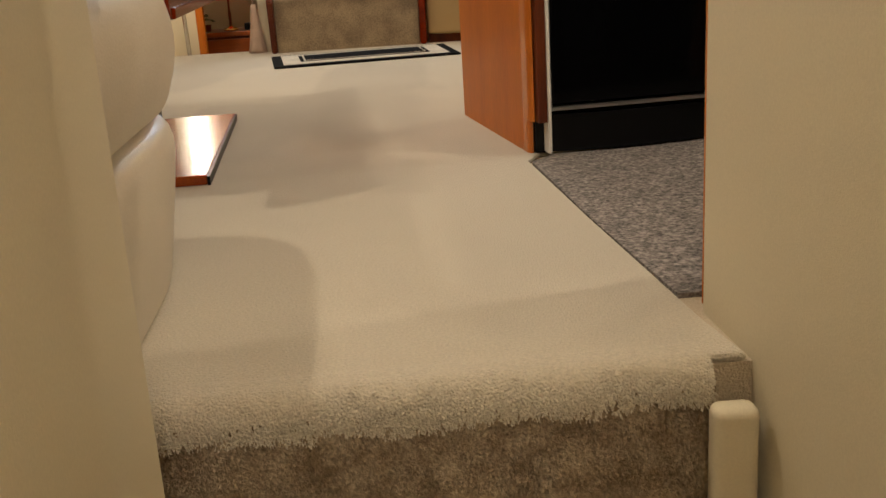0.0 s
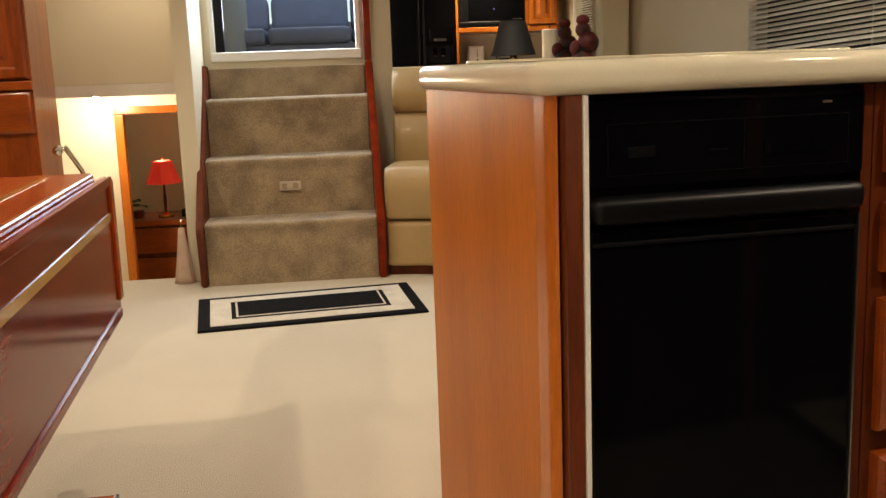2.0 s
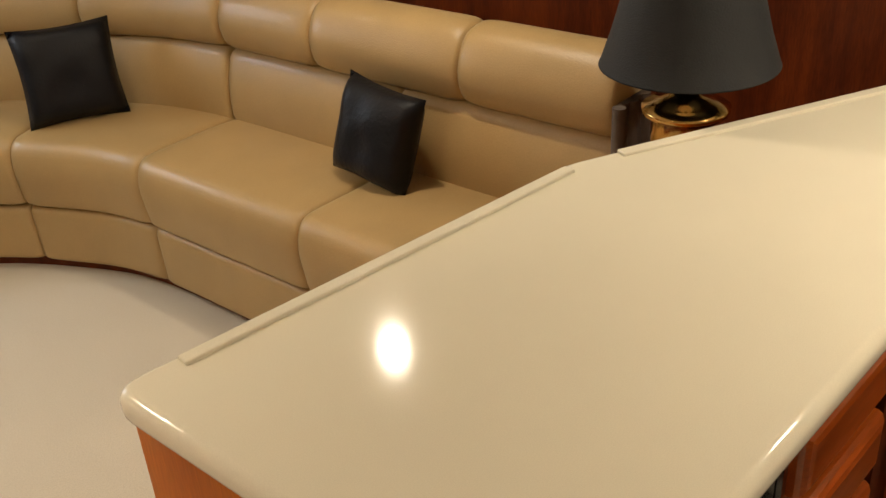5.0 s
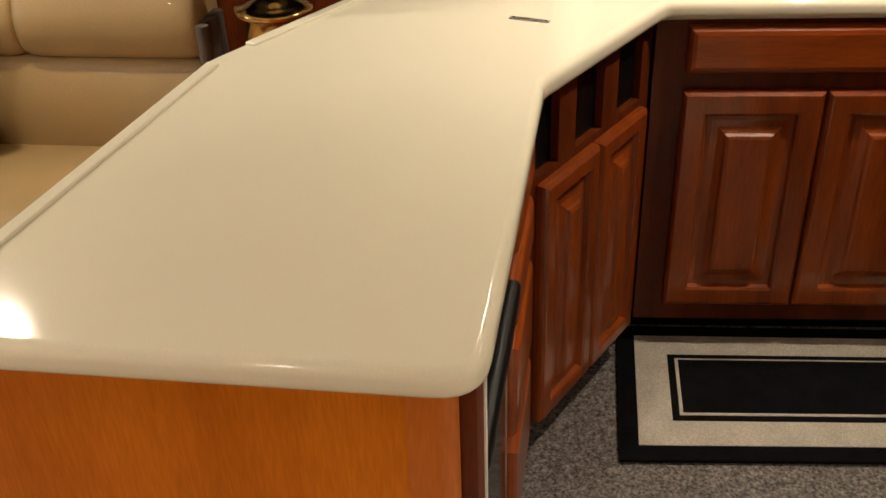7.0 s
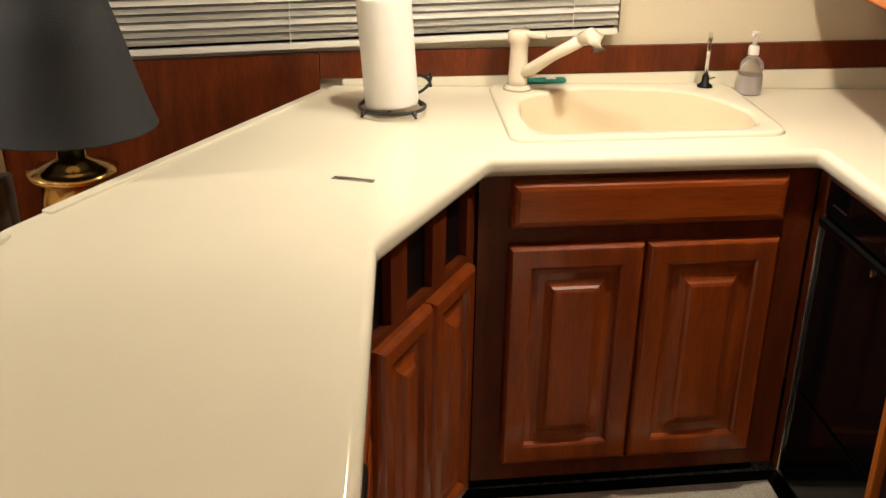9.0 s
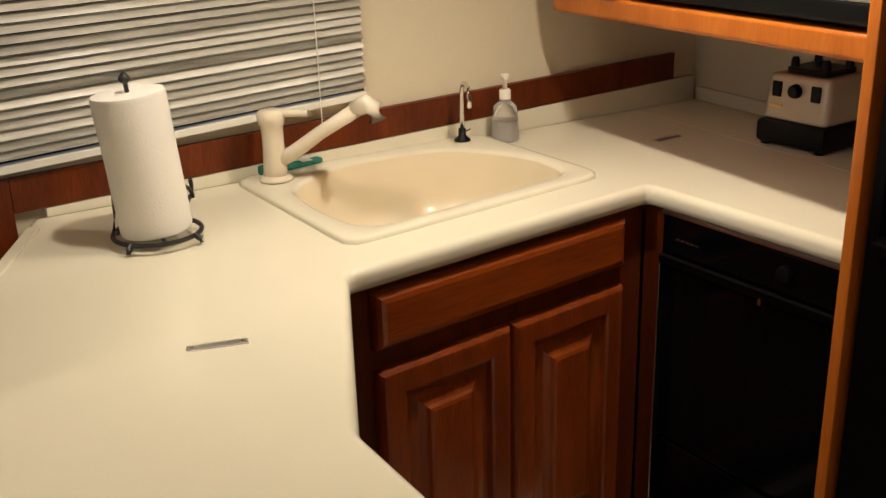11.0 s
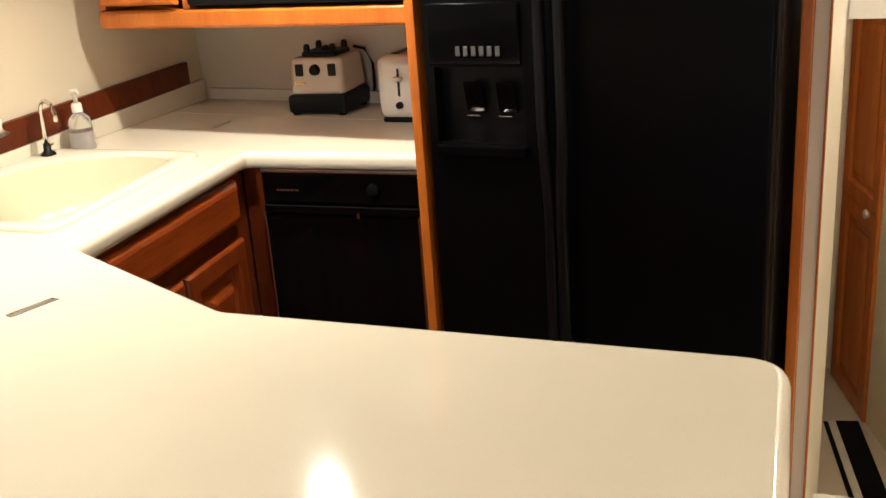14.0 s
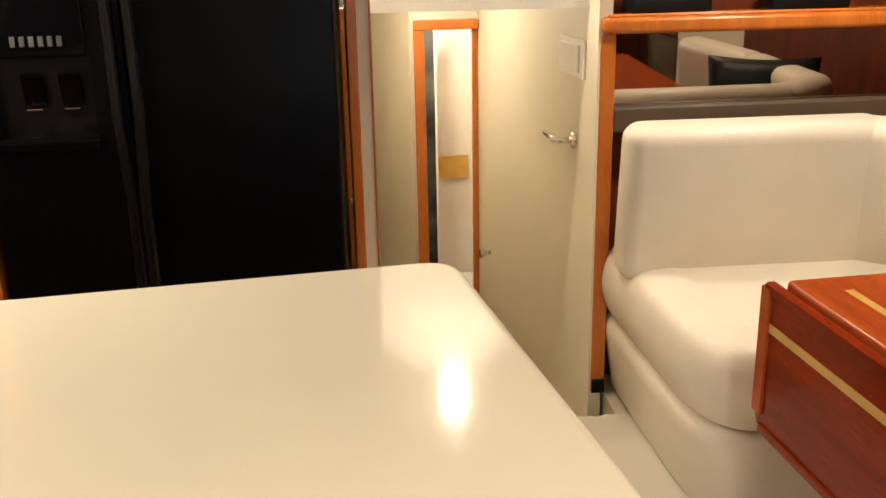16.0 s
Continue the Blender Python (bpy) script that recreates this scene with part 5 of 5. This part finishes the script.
for k in range(5):
    tube([(0.03 * k + 0.006 * math.sin(3 * k), 0.012 * (k % 2), z) for z in (0.0, 0.2, 0.5, 0.80)], [0.024, 0.022, 0.020, 0.016], 12, bm)
part("cloth", bm, material("brown_pleats", (0.13, 0.10, 0.08), 0.85, var=0.3, scale=12, bump=0.4), drape)
drape.matrix_basis = pose(1.24, 0.985, 0.0, 0, 0, 10)

# ---------------------------------------------------------------- dinette
DIN = [(-0.615, -1.375), (-0.622, -1.0), (-0.640, -0.70), (-0.72, -0.56), (-0.92, -0.535), (-1.10, -0.53), (-1.20, -0.47), (-1.25, -0.33), (-1.26, -0.10), (-1.26, 0.34)]
din = smooth_path(DIN, 72)
booth = thing("dinette_settee", "cream leather dinette settee with piped cushions", "sofa")


def din_length(name, a, b, prof, mat, pinch=0.01):
    pts = []
    for i in range(a, b):
        for k in range(2):
            pts.append(din[i].lerp(din[i + 1], k / 2))
    pts.append(din[b])
    return part(name, sweep(pts, prof, pinch=pinch, ends=4), mat, booth, smooth=True)


part("base_core", prism([(-0.70, -1.37), (-0.74, -0.70), (-1.24, -0.68), (-1.36, -0.5), (-1.36, 0.33), (-1.74, 0.33), (-1.74, -1.42)], 0.0, 0.40), M_CREAMLEATHER, booth)
din_length("base_panel", 0, 72, rounded([(-0.045, 0.0, 0.01), (-0.02, 0.14, 0.06), (-0.006, 0.25, 0.05), (-0.16, 0.27, 0.01), (-0.16, 0.0, 0.01)], 0.03), M_CREAMLEATHER, 0.004)
part("seat_core", prism([(-0.70, -1.37), (-0.73, -0.66), (-1.22, -0.64), (-1.34, -0.5), (-1.35, 0.33), (-1.74, 0.33), (-1.74, -1.42)], 0.401, 0.474, 0.014), M_CREAMLEATHER, booth, smooth=False)
din_length("seat_cushion", 0, 46, rounded([(-0.02, 0.255, 0.03), (0.015, 0.36, 0.07), (-0.015, 0.470, 0.09), (-0.16, 0.480, 0.06), (-0.20, 0.40, 0.02), (-0.18, 0.255, 0.02)], 0.05), M_CREAMLEATHER)
din_length("seat_cushion", 46, 72, rounded([(-0.02, 0.255, 0.03), (0.015, 0.36, 0.07), (-0.015, 0.470, 0.09), (-0.16, 0.480, 0.06), (-0.20, 0.40, 0.02), (-0.18, 0.255, 0.02)], 0.05), M_CREAMLEATHER)


def back_panel(x0, y0, x1, y1, z0, z1, deep):
    a = math.degrees(math.atan2(y1 - y0, x1 - x0))
    ob = part("back_cushion", box(0.0, 0.0, 0.0, math.dist((x0, y0), (x1, y1)), deep, z1 - z0, 0.048, 5), M_CREAMLEATHER, booth, smooth=True)
    ob.matrix_basis = pose(x0, y0, z0, 0, 0, a) @ pose(0, 0, 0, 7)
    return ob


back_panel(-0.602, -1.235, -1.31, -1.225, 0.44, 0.885, -0.13)
back_panel(-1.312, -1.225, -1.575, -0.98, 0.44, 0.88, -0.13)
back_panel(-1.578, -0.97, -1.615, -0.34, 0.44, 0.88, -0.13)
back_panel(-1.615, -0.335, -1.575, 0.33, 0.44, 0.88, -0.13)
throw_pillow(pose(-1.40, -0.66, 0.700, 0, 0, 38) @ pose(0, 0, 0, 78, 0, -14), 0.40)
wall_between("wall_dinette_port", (-1.77, -1.455), (-1.77, 0.42), 0.0, CEIL, 0.04, M_DARKWOOD, (), -1, "dark wooden panelling behind the dinette bench")
wall_between("wall_port_lining", (-1.80, 0.422), (-1.80, 1.43), 0.0, CEIL, 0.04, M_WALL, (), -1, "cream lining on the port side")
post = thing("dinette_post", "honey cherry corner post beside the companionway", "post")
part("post", prism(blunt([(-0.628, -1.385), (-0.584, -1.385), (-0.584, -1.328), (-0.628, -1.328)], [0.006] * 4), 0.0, 1.082, 0.003), M_ORANGE, post)
part("foot_block", box(-0.626, -1.327, 0.0, -0.586, -1.318, 0.045, 0.003), M_BLACKMATT, post)
shelf = thing("dinette_shelf", "honey cherry shelf over the dinette mirror", "shelf")
part("fiddle", tube([(-0.60, -1.312, 1.131), (-0.90, -1.312, 1.132), (-1.50, -1.29, 1.132)], 0.006, 8), M_ORANGE, shelf, "rounded raised front edge")
part("board", prism(blunt([(-0.585, -1.30), (-0.585, -1.452), (-1.765, -1.452), (-1.765, -1.20), (-1.55, -1.28)], [0.03, 0, 0, 0, 0.05]), 1.084, 1.130, 0.014, 3), M_ORANGE, shelf)
for x in (-0.80, -1.20, -1.6):
    stow = thing("dark_case", "low black case lying on the shelf", "case", pose(x, -1.385, 1.130), "cases on the shelf")
    part("shell", box(-0.10, -0.05, 0.0, 0.13, 0.05, 0.05, 0.012), M_BLACKMATT, stow)
mir = thing("dinette_mirror", "smoked mirror panel above the dinette back", "mirror")
part("glass", box(-1.762, -1.400, 0.80, -0.630, -1.388, 1.082, 0.001), material("smoked_mirror", (0.42, 0.36, 0.30), 0.02, 1.0), mir)
part("edge_trim", box(-1.762, -1.386, 0.800, -0.630, -1.350, 0.876, 0.010, 3), material("brown_vinyl", (0.11, 0.07, 0.04), 0.5, var=0.2, scale=8), mir, "brown padded roll under the mirror")

TP0, TP1 = Vector((-0.690, -0.410)), Vector((-0.785, 1.100))
TA = math.degrees(math.atan2(TP1.y - TP0.y, TP1.x - TP0.x))
TL = (TP1 - TP0).length
tab = thing("dining_table", "glossy mahogany drop-leaf table with satinwood inlay", "table", pose(TP0.x, TP0.y, 0, 0, 0, TA))
# local x runs along the table, y towards the port side
leaf = part("drop_leaf", moved(prism(blunt([(0.0, 0.37), (TL, 0.37), (TL, 0.692), (0.0, 0.692)], [0.05, 0.05, 0.012, 0.012]), 0.0, 0.020, 0.005, 2), Matrix(((1, 0, 0, 0), (0, 0, 1, 0.0), (0, 1, 0, 0), (0, 0, 0, 1)))), M_TABLE, tab)
for z0, z1, x0, x1 in ((0.372, 0.392, 0.03, TL - 0.03), (0.672, 0.692, 0.012, TL - 0.012)):
    part("leaf_rim", box(x0, -0.006, z0, x1, 0.004, z1, 0.003), M_TABLE, leaf)
for x0, x1 in ((0.0, 0.036), (TL - 0.036, TL)):
    part("leaf_rim", box(x0, -0.007, 0.41, x1, 0.004, 0.684, 0.003), M_TABLETOP, leaf)
part("inlay_band", box(0.03, -0.0022, 0.595, TL - 0.03, 0.002, 0.613), M_INLAY, leaf, "pale satinwood band")
top = part("tabletop", prism(blunt([(0.04, 0.022), (TL - 0.06, 0.022), (TL - 0.06, 0.60), (0.04, 0.60)], [0.015, 0.015, 0.05, 0.05]), 0.668, 0.706, 0.010, 3), M_TABLETOP, tab)
part("inlay_band", box(0.12, 0.10, 0.7045, TL - 0.14, 0.118, 0.7068), M_INLAY, top)
part("apron", box(0.10, 0.06, 0.60, TL - 0.12, 0.54, 0.667, 0.004), M_DARKWOOD, tab)
part("pedestal", moved(box(-0.03, -0.04, 0.022, 0.03, 0.04, 0.60, 0.012), pose(0.80, 0.20, 0)), M_BLACKMATT, tab, "black metal pedestal")
part("pedestal", moved(box(-0.03, -0.04, 0.022, 0.03, 0.04, 0.60, 0.012), pose(0.80, 0.42, 0)), M_BLACKMATT, tab, "black metal pedestal")
part("base_plate", box(0.37, 0.016, 0.0, 1.29, 0.54, 0.022, 0.004), M_TABLETOP, tab, "varnished cherry base board")
part("base_edge", box(0.366, 0.010, 0.0, 1.294, 0.016, 0.020), M_BLACKMATT, tab)
VX, VY = -0.880, 0.23
vase = thing("flower_vase", "dark slate vase of red silk amaryllis", "vase", pose(VX, VY, 0.706) @ Matrix.Scale(0.62, 4))
part("pot", lathe([(0.050, 0.0), (0.052, 0.004), (0.066, 0.13), (0.070, 0.150), (0.064, 0.150), (0.060, 0.13), (0.02, 0.12)], 36), material("slate_pot", (0.035, 0.042, 0.046), 0.55, var=0.2, scale=20, bump=0.2), vase, smooth=True)
rnd = random.Random(5)
for k in range(9):
    a, r, h = k * 2.4, 0.03 + 0.07 * rnd.random(), 0.25 + 0.12 * rnd.random()
    tipx, tipy = r * math.cos(a), r * math.sin(a)
    stem = part("stem", tube([(tipx * 0.15, tipy * 0.15, 0.10), (tipx * 0.5, tipy * 0.5, 0.2), (tipx, tipy, h)], 0.004, 6), M_LEAF, vase)
    if k < 7:
        bm = bmesh.new()
        for q in range(6):
            b = q * math.pi / 3 + rnd.random() * 0.3
            rows = []
            for t, w in ((0.0, 0.006), (0.25, 0.026), (0.55, 0.038), (0.85, 0.024), (1.0, 0.003)):
                out = 0.016 + 0.088 * t
                zz = 0.018 + 0.04 * t - 0.055 * t * t + rnd.uniform(-0.003, 0.003)
                c, s = math.cos(b), math.sin(b)
                rows.append([bm.verts.new((c * out - s * w * e, s * out + c * w * e, zz + 0.006 * abs(e))) for e in (-1, 0, 1)])
            for u, v in zip(rows, rows[1:]):
                for e in (0, 1):
                    bm.faces.new((u[e], u[e + 1], v[e + 1], v[e]))
        fl = part("blossom", bm, M_PETAL, stem, smooth=True)
        fl.matrix_basis = pose(tipx, tipy, h - 0.01, rnd.uniform(20, 70) * math.sin(a), rnd.uniform(20, 70) * math.cos(a), 0)
for k in range(7):
    a = k * 0.93
    bm = bmesh.new()
    rows = []
    for t in (0, 0.3, 0.6, 0.85, 1.0):
        w = 0.014 * (1 - t) ** 0.6 + 0.001
        out, zz = 0.02 + 0.12 * t * t, 0.12 + 0.20 * t - 0.09 * t * t
        c, s = math.cos(a), math.sin(a)
        rows.append([bm.verts.new((c * out - s * w * e, s * out + c * w * e, zz)) for e in (-1, 1)])
    for u, v in zip(rows, rows[1:]):
        bm.faces.new((u[0], u[1], v[1], v[0]))
    part("leaf", bm, M_LEAF, vase, smooth=True)

# port side: low black-fronted cabinet and tall cherry cabinet
low = thing("port_cabinet", "low cabinet with black glass doors and cherry base", "cabinet")
part("carcass", box(-2.55, 1.45, 0.06, -1.83, 2.95, 0.74, 0.004), M_DARKWOOD, low)
part("base_rail", box(-1.85, 1.45, 0.0, -1.80, 2.95, 0.055, 0.004), M_CHERRY, low)
for k in range(2):
    part("door", box(-1.828, 1.47 + 0.735 * k, 0.075, -1.806, 2.19 + 0.735 * k, 0.72, 0.004), M_BLACK, low, "black glass door")
part("top", box(-2.56, 1.44, 0.741, -1.79, 2.96, 0.772, 0.006), M_CHERRY_H, low)
CY = 3.02
tall = thing("tall_cabinet", "cherry wall unit with panelled doors and drawers", "cabinet")
part("carcass", box(-2.60, CY, 0.0, -1.47, CY + 0.33, CEIL - 0.003, 0.003), M_CHERRY, tall)
for k in range(4):
    d = raised_door(tall, 0, 0, 0.27, 0.82, 0.05)
    d.matrix_basis = pose(-2.59 + 0.28 * k, CY - 0.001, 0.92)
    part("latch", box(0.115, -0.026, 0.035, 0.155, -0.020, 0.045, 0.001), M_BLACKMATT, d, "small black latch")
for k in range(2):
    d = part("drawer_front", rings(0.55, 0.17, ((0.0, 0.0), (0.0, -0.010), (0.006, -0.016), (0.016, -0.021))), M_CHERRY_H, tall)
    d.matrix_basis = pose(-2.59 + 0.56 * k, CY - 0.001, 0.70)
part("counter_edge", box(-2.60, CY - 0.03, 0.875, -1.465, CY, 0.912, 0.008), M_CHERRY_H, tall)
grab = thing("grab_rail", "chrome rail beside the steps to the cabin", "rail")
part("rail", tube([(-1.42, 3.10, 0.62), (-1.40, 3.14, 0.63), (-1.37, 3.26, 0.52), (-1.35, 3.34, 0.30), (-1.345, 3.35, 0.0)], 0.011, 10), M_CHROME, grab, smooth=True)
part("end_ball", moved(lathe([(0.006, -0.022), (0.022, -0.008), (0.022, 0.008), (0.006, 0.022)], 16), pose(-1.42, 3.10, 0.62)), M_CHROME, grab, smooth=True)

cloth = thing("hanging_towel", "pale pink towel hanging at the wall corner by the stairs", "towel", pose(-0.962, 3.216, 0.0))
bm = bmesh.new()
rows_ = []
for i in range(9):
    z = 0.0 + 0.25 * i / 8
    spread = 0.044 - 0.032 * (i / 8) ** 0.8
    rows_.append([bm.verts.new((spread * math.cos(2 * math.pi * k / 20) * (1 + 0.18 * math.sin(5 * 2 * math.pi * k / 20)), 0.4 * spread * math.sin(2 * math.pi * k / 20), z)) for k in range(20)])
for u, v in zip(rows_, rows_[1:]):
    for k in range(20):
        bm.faces.new((u[k], u[(k + 1) % 20], v[(k + 1) % 20], v[k]))
bm.faces.new(rows_[0][::-1])
bm.faces.new(rows_[-1])
part("cloth", bm, material("pale_pink_terry", (0.66, 0.48, 0.36), 0.95, var=0.15, scale=20, bump=0.6, bump_scale=250), cloth, smooth=True)
part("hook", tube([(0, 0.004, 0.245), (0, -0.004, 0.258), (0, -0.004, 0.275), (0, 0.022, 0.282)], 0.003, 8), M_CHROME, cloth)

# ---------------------------------------------------------------- aft cabin, seen through its doorway
frame1 = thing("cabin_door_frame", "honey cherry frame of the cabin doorway", "door frame")
part("jamb", box(-1.535, 4.795, -0.95, -1.485, 4.86, 0.70, 0.004), M_ORANGE, frame1)
part("jamb", box(-0.985, 4.795, -0.95, -0.950, 4.86, 0.70, 0.004), M_ORANGE, frame1)
part("head", box(-1.535, 4.79, 0.701, -0.950, 4.865, 0.745, 0.004), M_ORANGE, frame1)
stand = thing("nightstand", "dark cherry nightstand in the aft cabin", "nightstand")
part("top", box(-1.68, 5.42, -0.055, -0.96, 5.90, -0.02, 0.006), M_CHERRY_H, stand)
part("body", box(-1.65, 5.46, -0.9, -0.97, 5.88, -0.056, 0.004), M_DARKWOOD, stand)
for z in (-0.24, -0.44, -0.66):
    part("drawer_front", box(-1.62, 5.445, z, -1.0, 5.462, z + 0.165, 0.005), M_CHERRY_H, stand)
bed = thing("red_lamp", "bedside lamp with a lit red shade", "table lamp", pose(-1.417, 5.60, -0.02))
part("foot", lathe([(0.055, 0.0), (0.055, 0.012), (0.02, 0.025), (0.009, 0.04)], 24), M_BRASS, bed, smooth=True)
part("stem", lathe([(0.010, 0.03), (0.012, 0.12), (0.008, 0.16), (0.008, 0.26)], 16), M_DARKWOOD, bed, smooth=True)
part("shade", lathe([(0.118, 0.228), (0.10, 0.27), (0.062, 0.372), (0.055, 0.376), (0.10, 0.262), (0.114, 0.228)], 8), M_RED, bed, "red pleated fabric shade, lit")
part("finial", moved(lathe([(0.004, 0), (0.012, 0.008), (0.004, 0.024)], 12), pose(0, 0, 0.385)), M_BRASS, bed, smooth=True)
light = new("bedside_bulb", bpy.data.lights.new("bedside_bulb", "POINT"))
light.data.energy, light.data.color, light.data.shadow_soft_size = 9, (1.0, 0.72, 0.42), 0.03
light.matrix_basis = pose(-1.417, 5.60, 0.275)
plant = thing("potted_plant", "small green potted plant on the nightstand", "plant", pose(-1.60, 5.60, -0.02))
part("pot", lathe([(0.03, 0.0), (0.04, 0.05), (0.036, 0.05), (0.01, 0.045)], 20), M_DARKWOOD, plant)
for k in range(36):
    a, e = k * 2.399, 0.3 + 1.2 * ((k * 0.618) % 1)
    r = 0.065
    c = Vector((math.cos(a) * math.cos(e), math.sin(a) * math.cos(e), math.sin(e))) * r + Vector((0, 0, 0.055))
    bm = bmesh.new()
    vs = [bm.verts.new(p) for p in ((0, -0.020, 0), (0.014, 0, 0.004), (0, 0.020, 0), (-0.014, 0, 0.004))]
    bm.faces.new(vs)
    part("leaf", bm, M_LEAF, plant).matrix_basis = pose(c.x, c.y, c.z, 40 * math.sin(a * 3), 40 * math.cos(a * 2), math.degrees(a))
clock = thing("bedside_clock", "small dark clock radio on the nightstand", "clock", pose(-1.25, 5.58, -0.02))
part("case", box(-0.06, -0.04, 0.0, 0.06, 0.04, 0.05, 0.008), M_BLACKMATT, clock)
bedthing = thing("bed", "cabin bed with a cream quilt", "bed")
part("quilt", box(-2.55, 4.95, -0.9, -1.75, 6.05, -0.25, 0.06, 3), M_WHITE, bedthing, smooth=True)

# ---------------------------------------------------------------- lower hall
hdoor = thing("door_1", "panelled cherry door in the hall, closed", "door", kind="structure")
hdoor.matrix_basis = pose(0.205, -3.478, 0, 0, 0, 112.2)
for z, h in ((-0.776, 0.916), (0.141, 0.878)):
    ob = part("door_leaf", rings(0.472, h, ((0.0, 0.0), (0.0, -0.020), (0.004, -0.024), (0.072, -0.024), (0.086, -0.012), (0.10, -0.012))), M_ORANGE, hdoor)
    ob.matrix_basis = pose(0.0, 0.0, z, 0, 0, 0)
    p2 = part("raised_panel", rings(0.472 - 0.22, h - 0.22, ((0.0, 0.0), (0.0, -0.003), (0.03, -0.012))), M_ORANGE, ob)
    p2.matrix_basis = pose(0.11, -0.013, 0.11)

kn = part("knob", moved(lathe([(0.008, 0.0), (0.008, 0.02), (0.022, 0.03), (0.022, 0.042), (0.008, 0.05)], 18), pose(0.438, -0.022, 0.165, 90)), M_CHROME, hdoor, smooth=True)
fr = thing("shower_door_frame", "honey cherry frame of the shower room doorway", "door frame")
part("jamb", box(-0.205, -2.612, -0.78, -0.164, -2.558, 0.98, 0.004), M_ORANGE, fr)
part("jamb", box(-0.420, -2.615, -0.78, -0.398, -2.590, 0.98, 0.003), M_ORANGE, fr)
part("head", box(-0.420, -2.612, 0.981, -0.164, -2.560, 1.018, 0.004), M_ORANGE, fr)
scr = thing("shower_screen", "grey tinted shower screen with white rails", "shower screen")
part("pane", box(-0.315, -3.35, -0.55, -0.12, -3.335, 0.98, 0.002), M_SHOWER, scr)
part("rail", box(-0.325, -3.36, -0.60, -0.316, -3.325, 1.0), M_WHITE, scr)
part("rail", box(-0.315, -3.36, -0.60, -0.11, -3.325, -0.551), M_WHITE, scr)
mat_ = thing("bath_mat", "mustard bath mat hanging on the shower room wall", "mat")
part("cloth", box(-0.52, -3.69, 0.10, -0.34, -3.675, 0.22, 0.004), M_MUSTARD, mat_)
seat = thing("shower_bench", "white moulded shower room bench", "bench")
part("body", box(-0.70, -3.68, -0.78, 0.10, -3.38, -0.42, 0.03, 3), M_WHITE, seat)
HPM = pose(-0.578, -1.330, 0, 0, 0, math.degrees(math.atan2(-1.27, 0.158)))
sw = thing("light_switch", "cream square light switch plate on the hall wall", "switch", HPM)
part("plate", box(0.09, 0.0, 0.945, 0.30, 0.008, 1.055, 0.003), M_WHITE, sw)
part("rocker", box(0.125, 0.007, 0.960, 0.27, 0.013, 1.04, 0.003), M_WHITE, sw)
hl = thing("lever_handle", "chrome lever handle on the hall wall panel", "door handle", HPM)
part("rose", moved(lathe([(0.026, 0.0), (0.026, 0.006), (0.012, 0.012)], 22), pose(0.17, 0.0, 0.755, -90)), M_CHROME, hl, smooth=True)
part("lever", tube([(0.17, 0.0, 0.755), (0.17, 0.045, 0.755), (0.20, 0.055, 0.756), (0.29, 0.052, 0.757)], [0.010, 0.010, 0.011, 0.008], 12), M_CHROME, hl, smooth=True)
kn = thing("door_pull", "small chrome pull low on the hall panel", "door handle", HPM)
part("pull", moved(lathe([(0.008, 0.0), (0.008, 0.02), (0.020, 0.03), (0.018, 0.042)], 16), pose(1.10, 0.0, 0.10, -90)), M_CHROME, kn, smooth=True)
runner = thing("hall_rug", "narrow black runner with an ivory stripe on the hall floor", "rug", pose(0, 0, -0.78))
S0, P0, ALONG = Vector((0.201, -2.985)), Vector((0.062, -3.030)), Vector((-0.29, 1.04))
for nm, f0, f1, z, mat in (("backing", 0.0, 1.0, 0.008, M_BLACKPILE), ("ivory_band", 0.12, 0.34, 0.011, M_WHITEPILE), ("field", 0.35, 0.98, 0.012, M_BLACKPILE)):
    a, b = S0.lerp(P0, f0), S0.lerp(P0, f1)
    part(nm, prism([tuple(v) for v in (a, b, b + ALONG, a + ALONG)], 0.0, z, 0.001, 1), mat, runner)
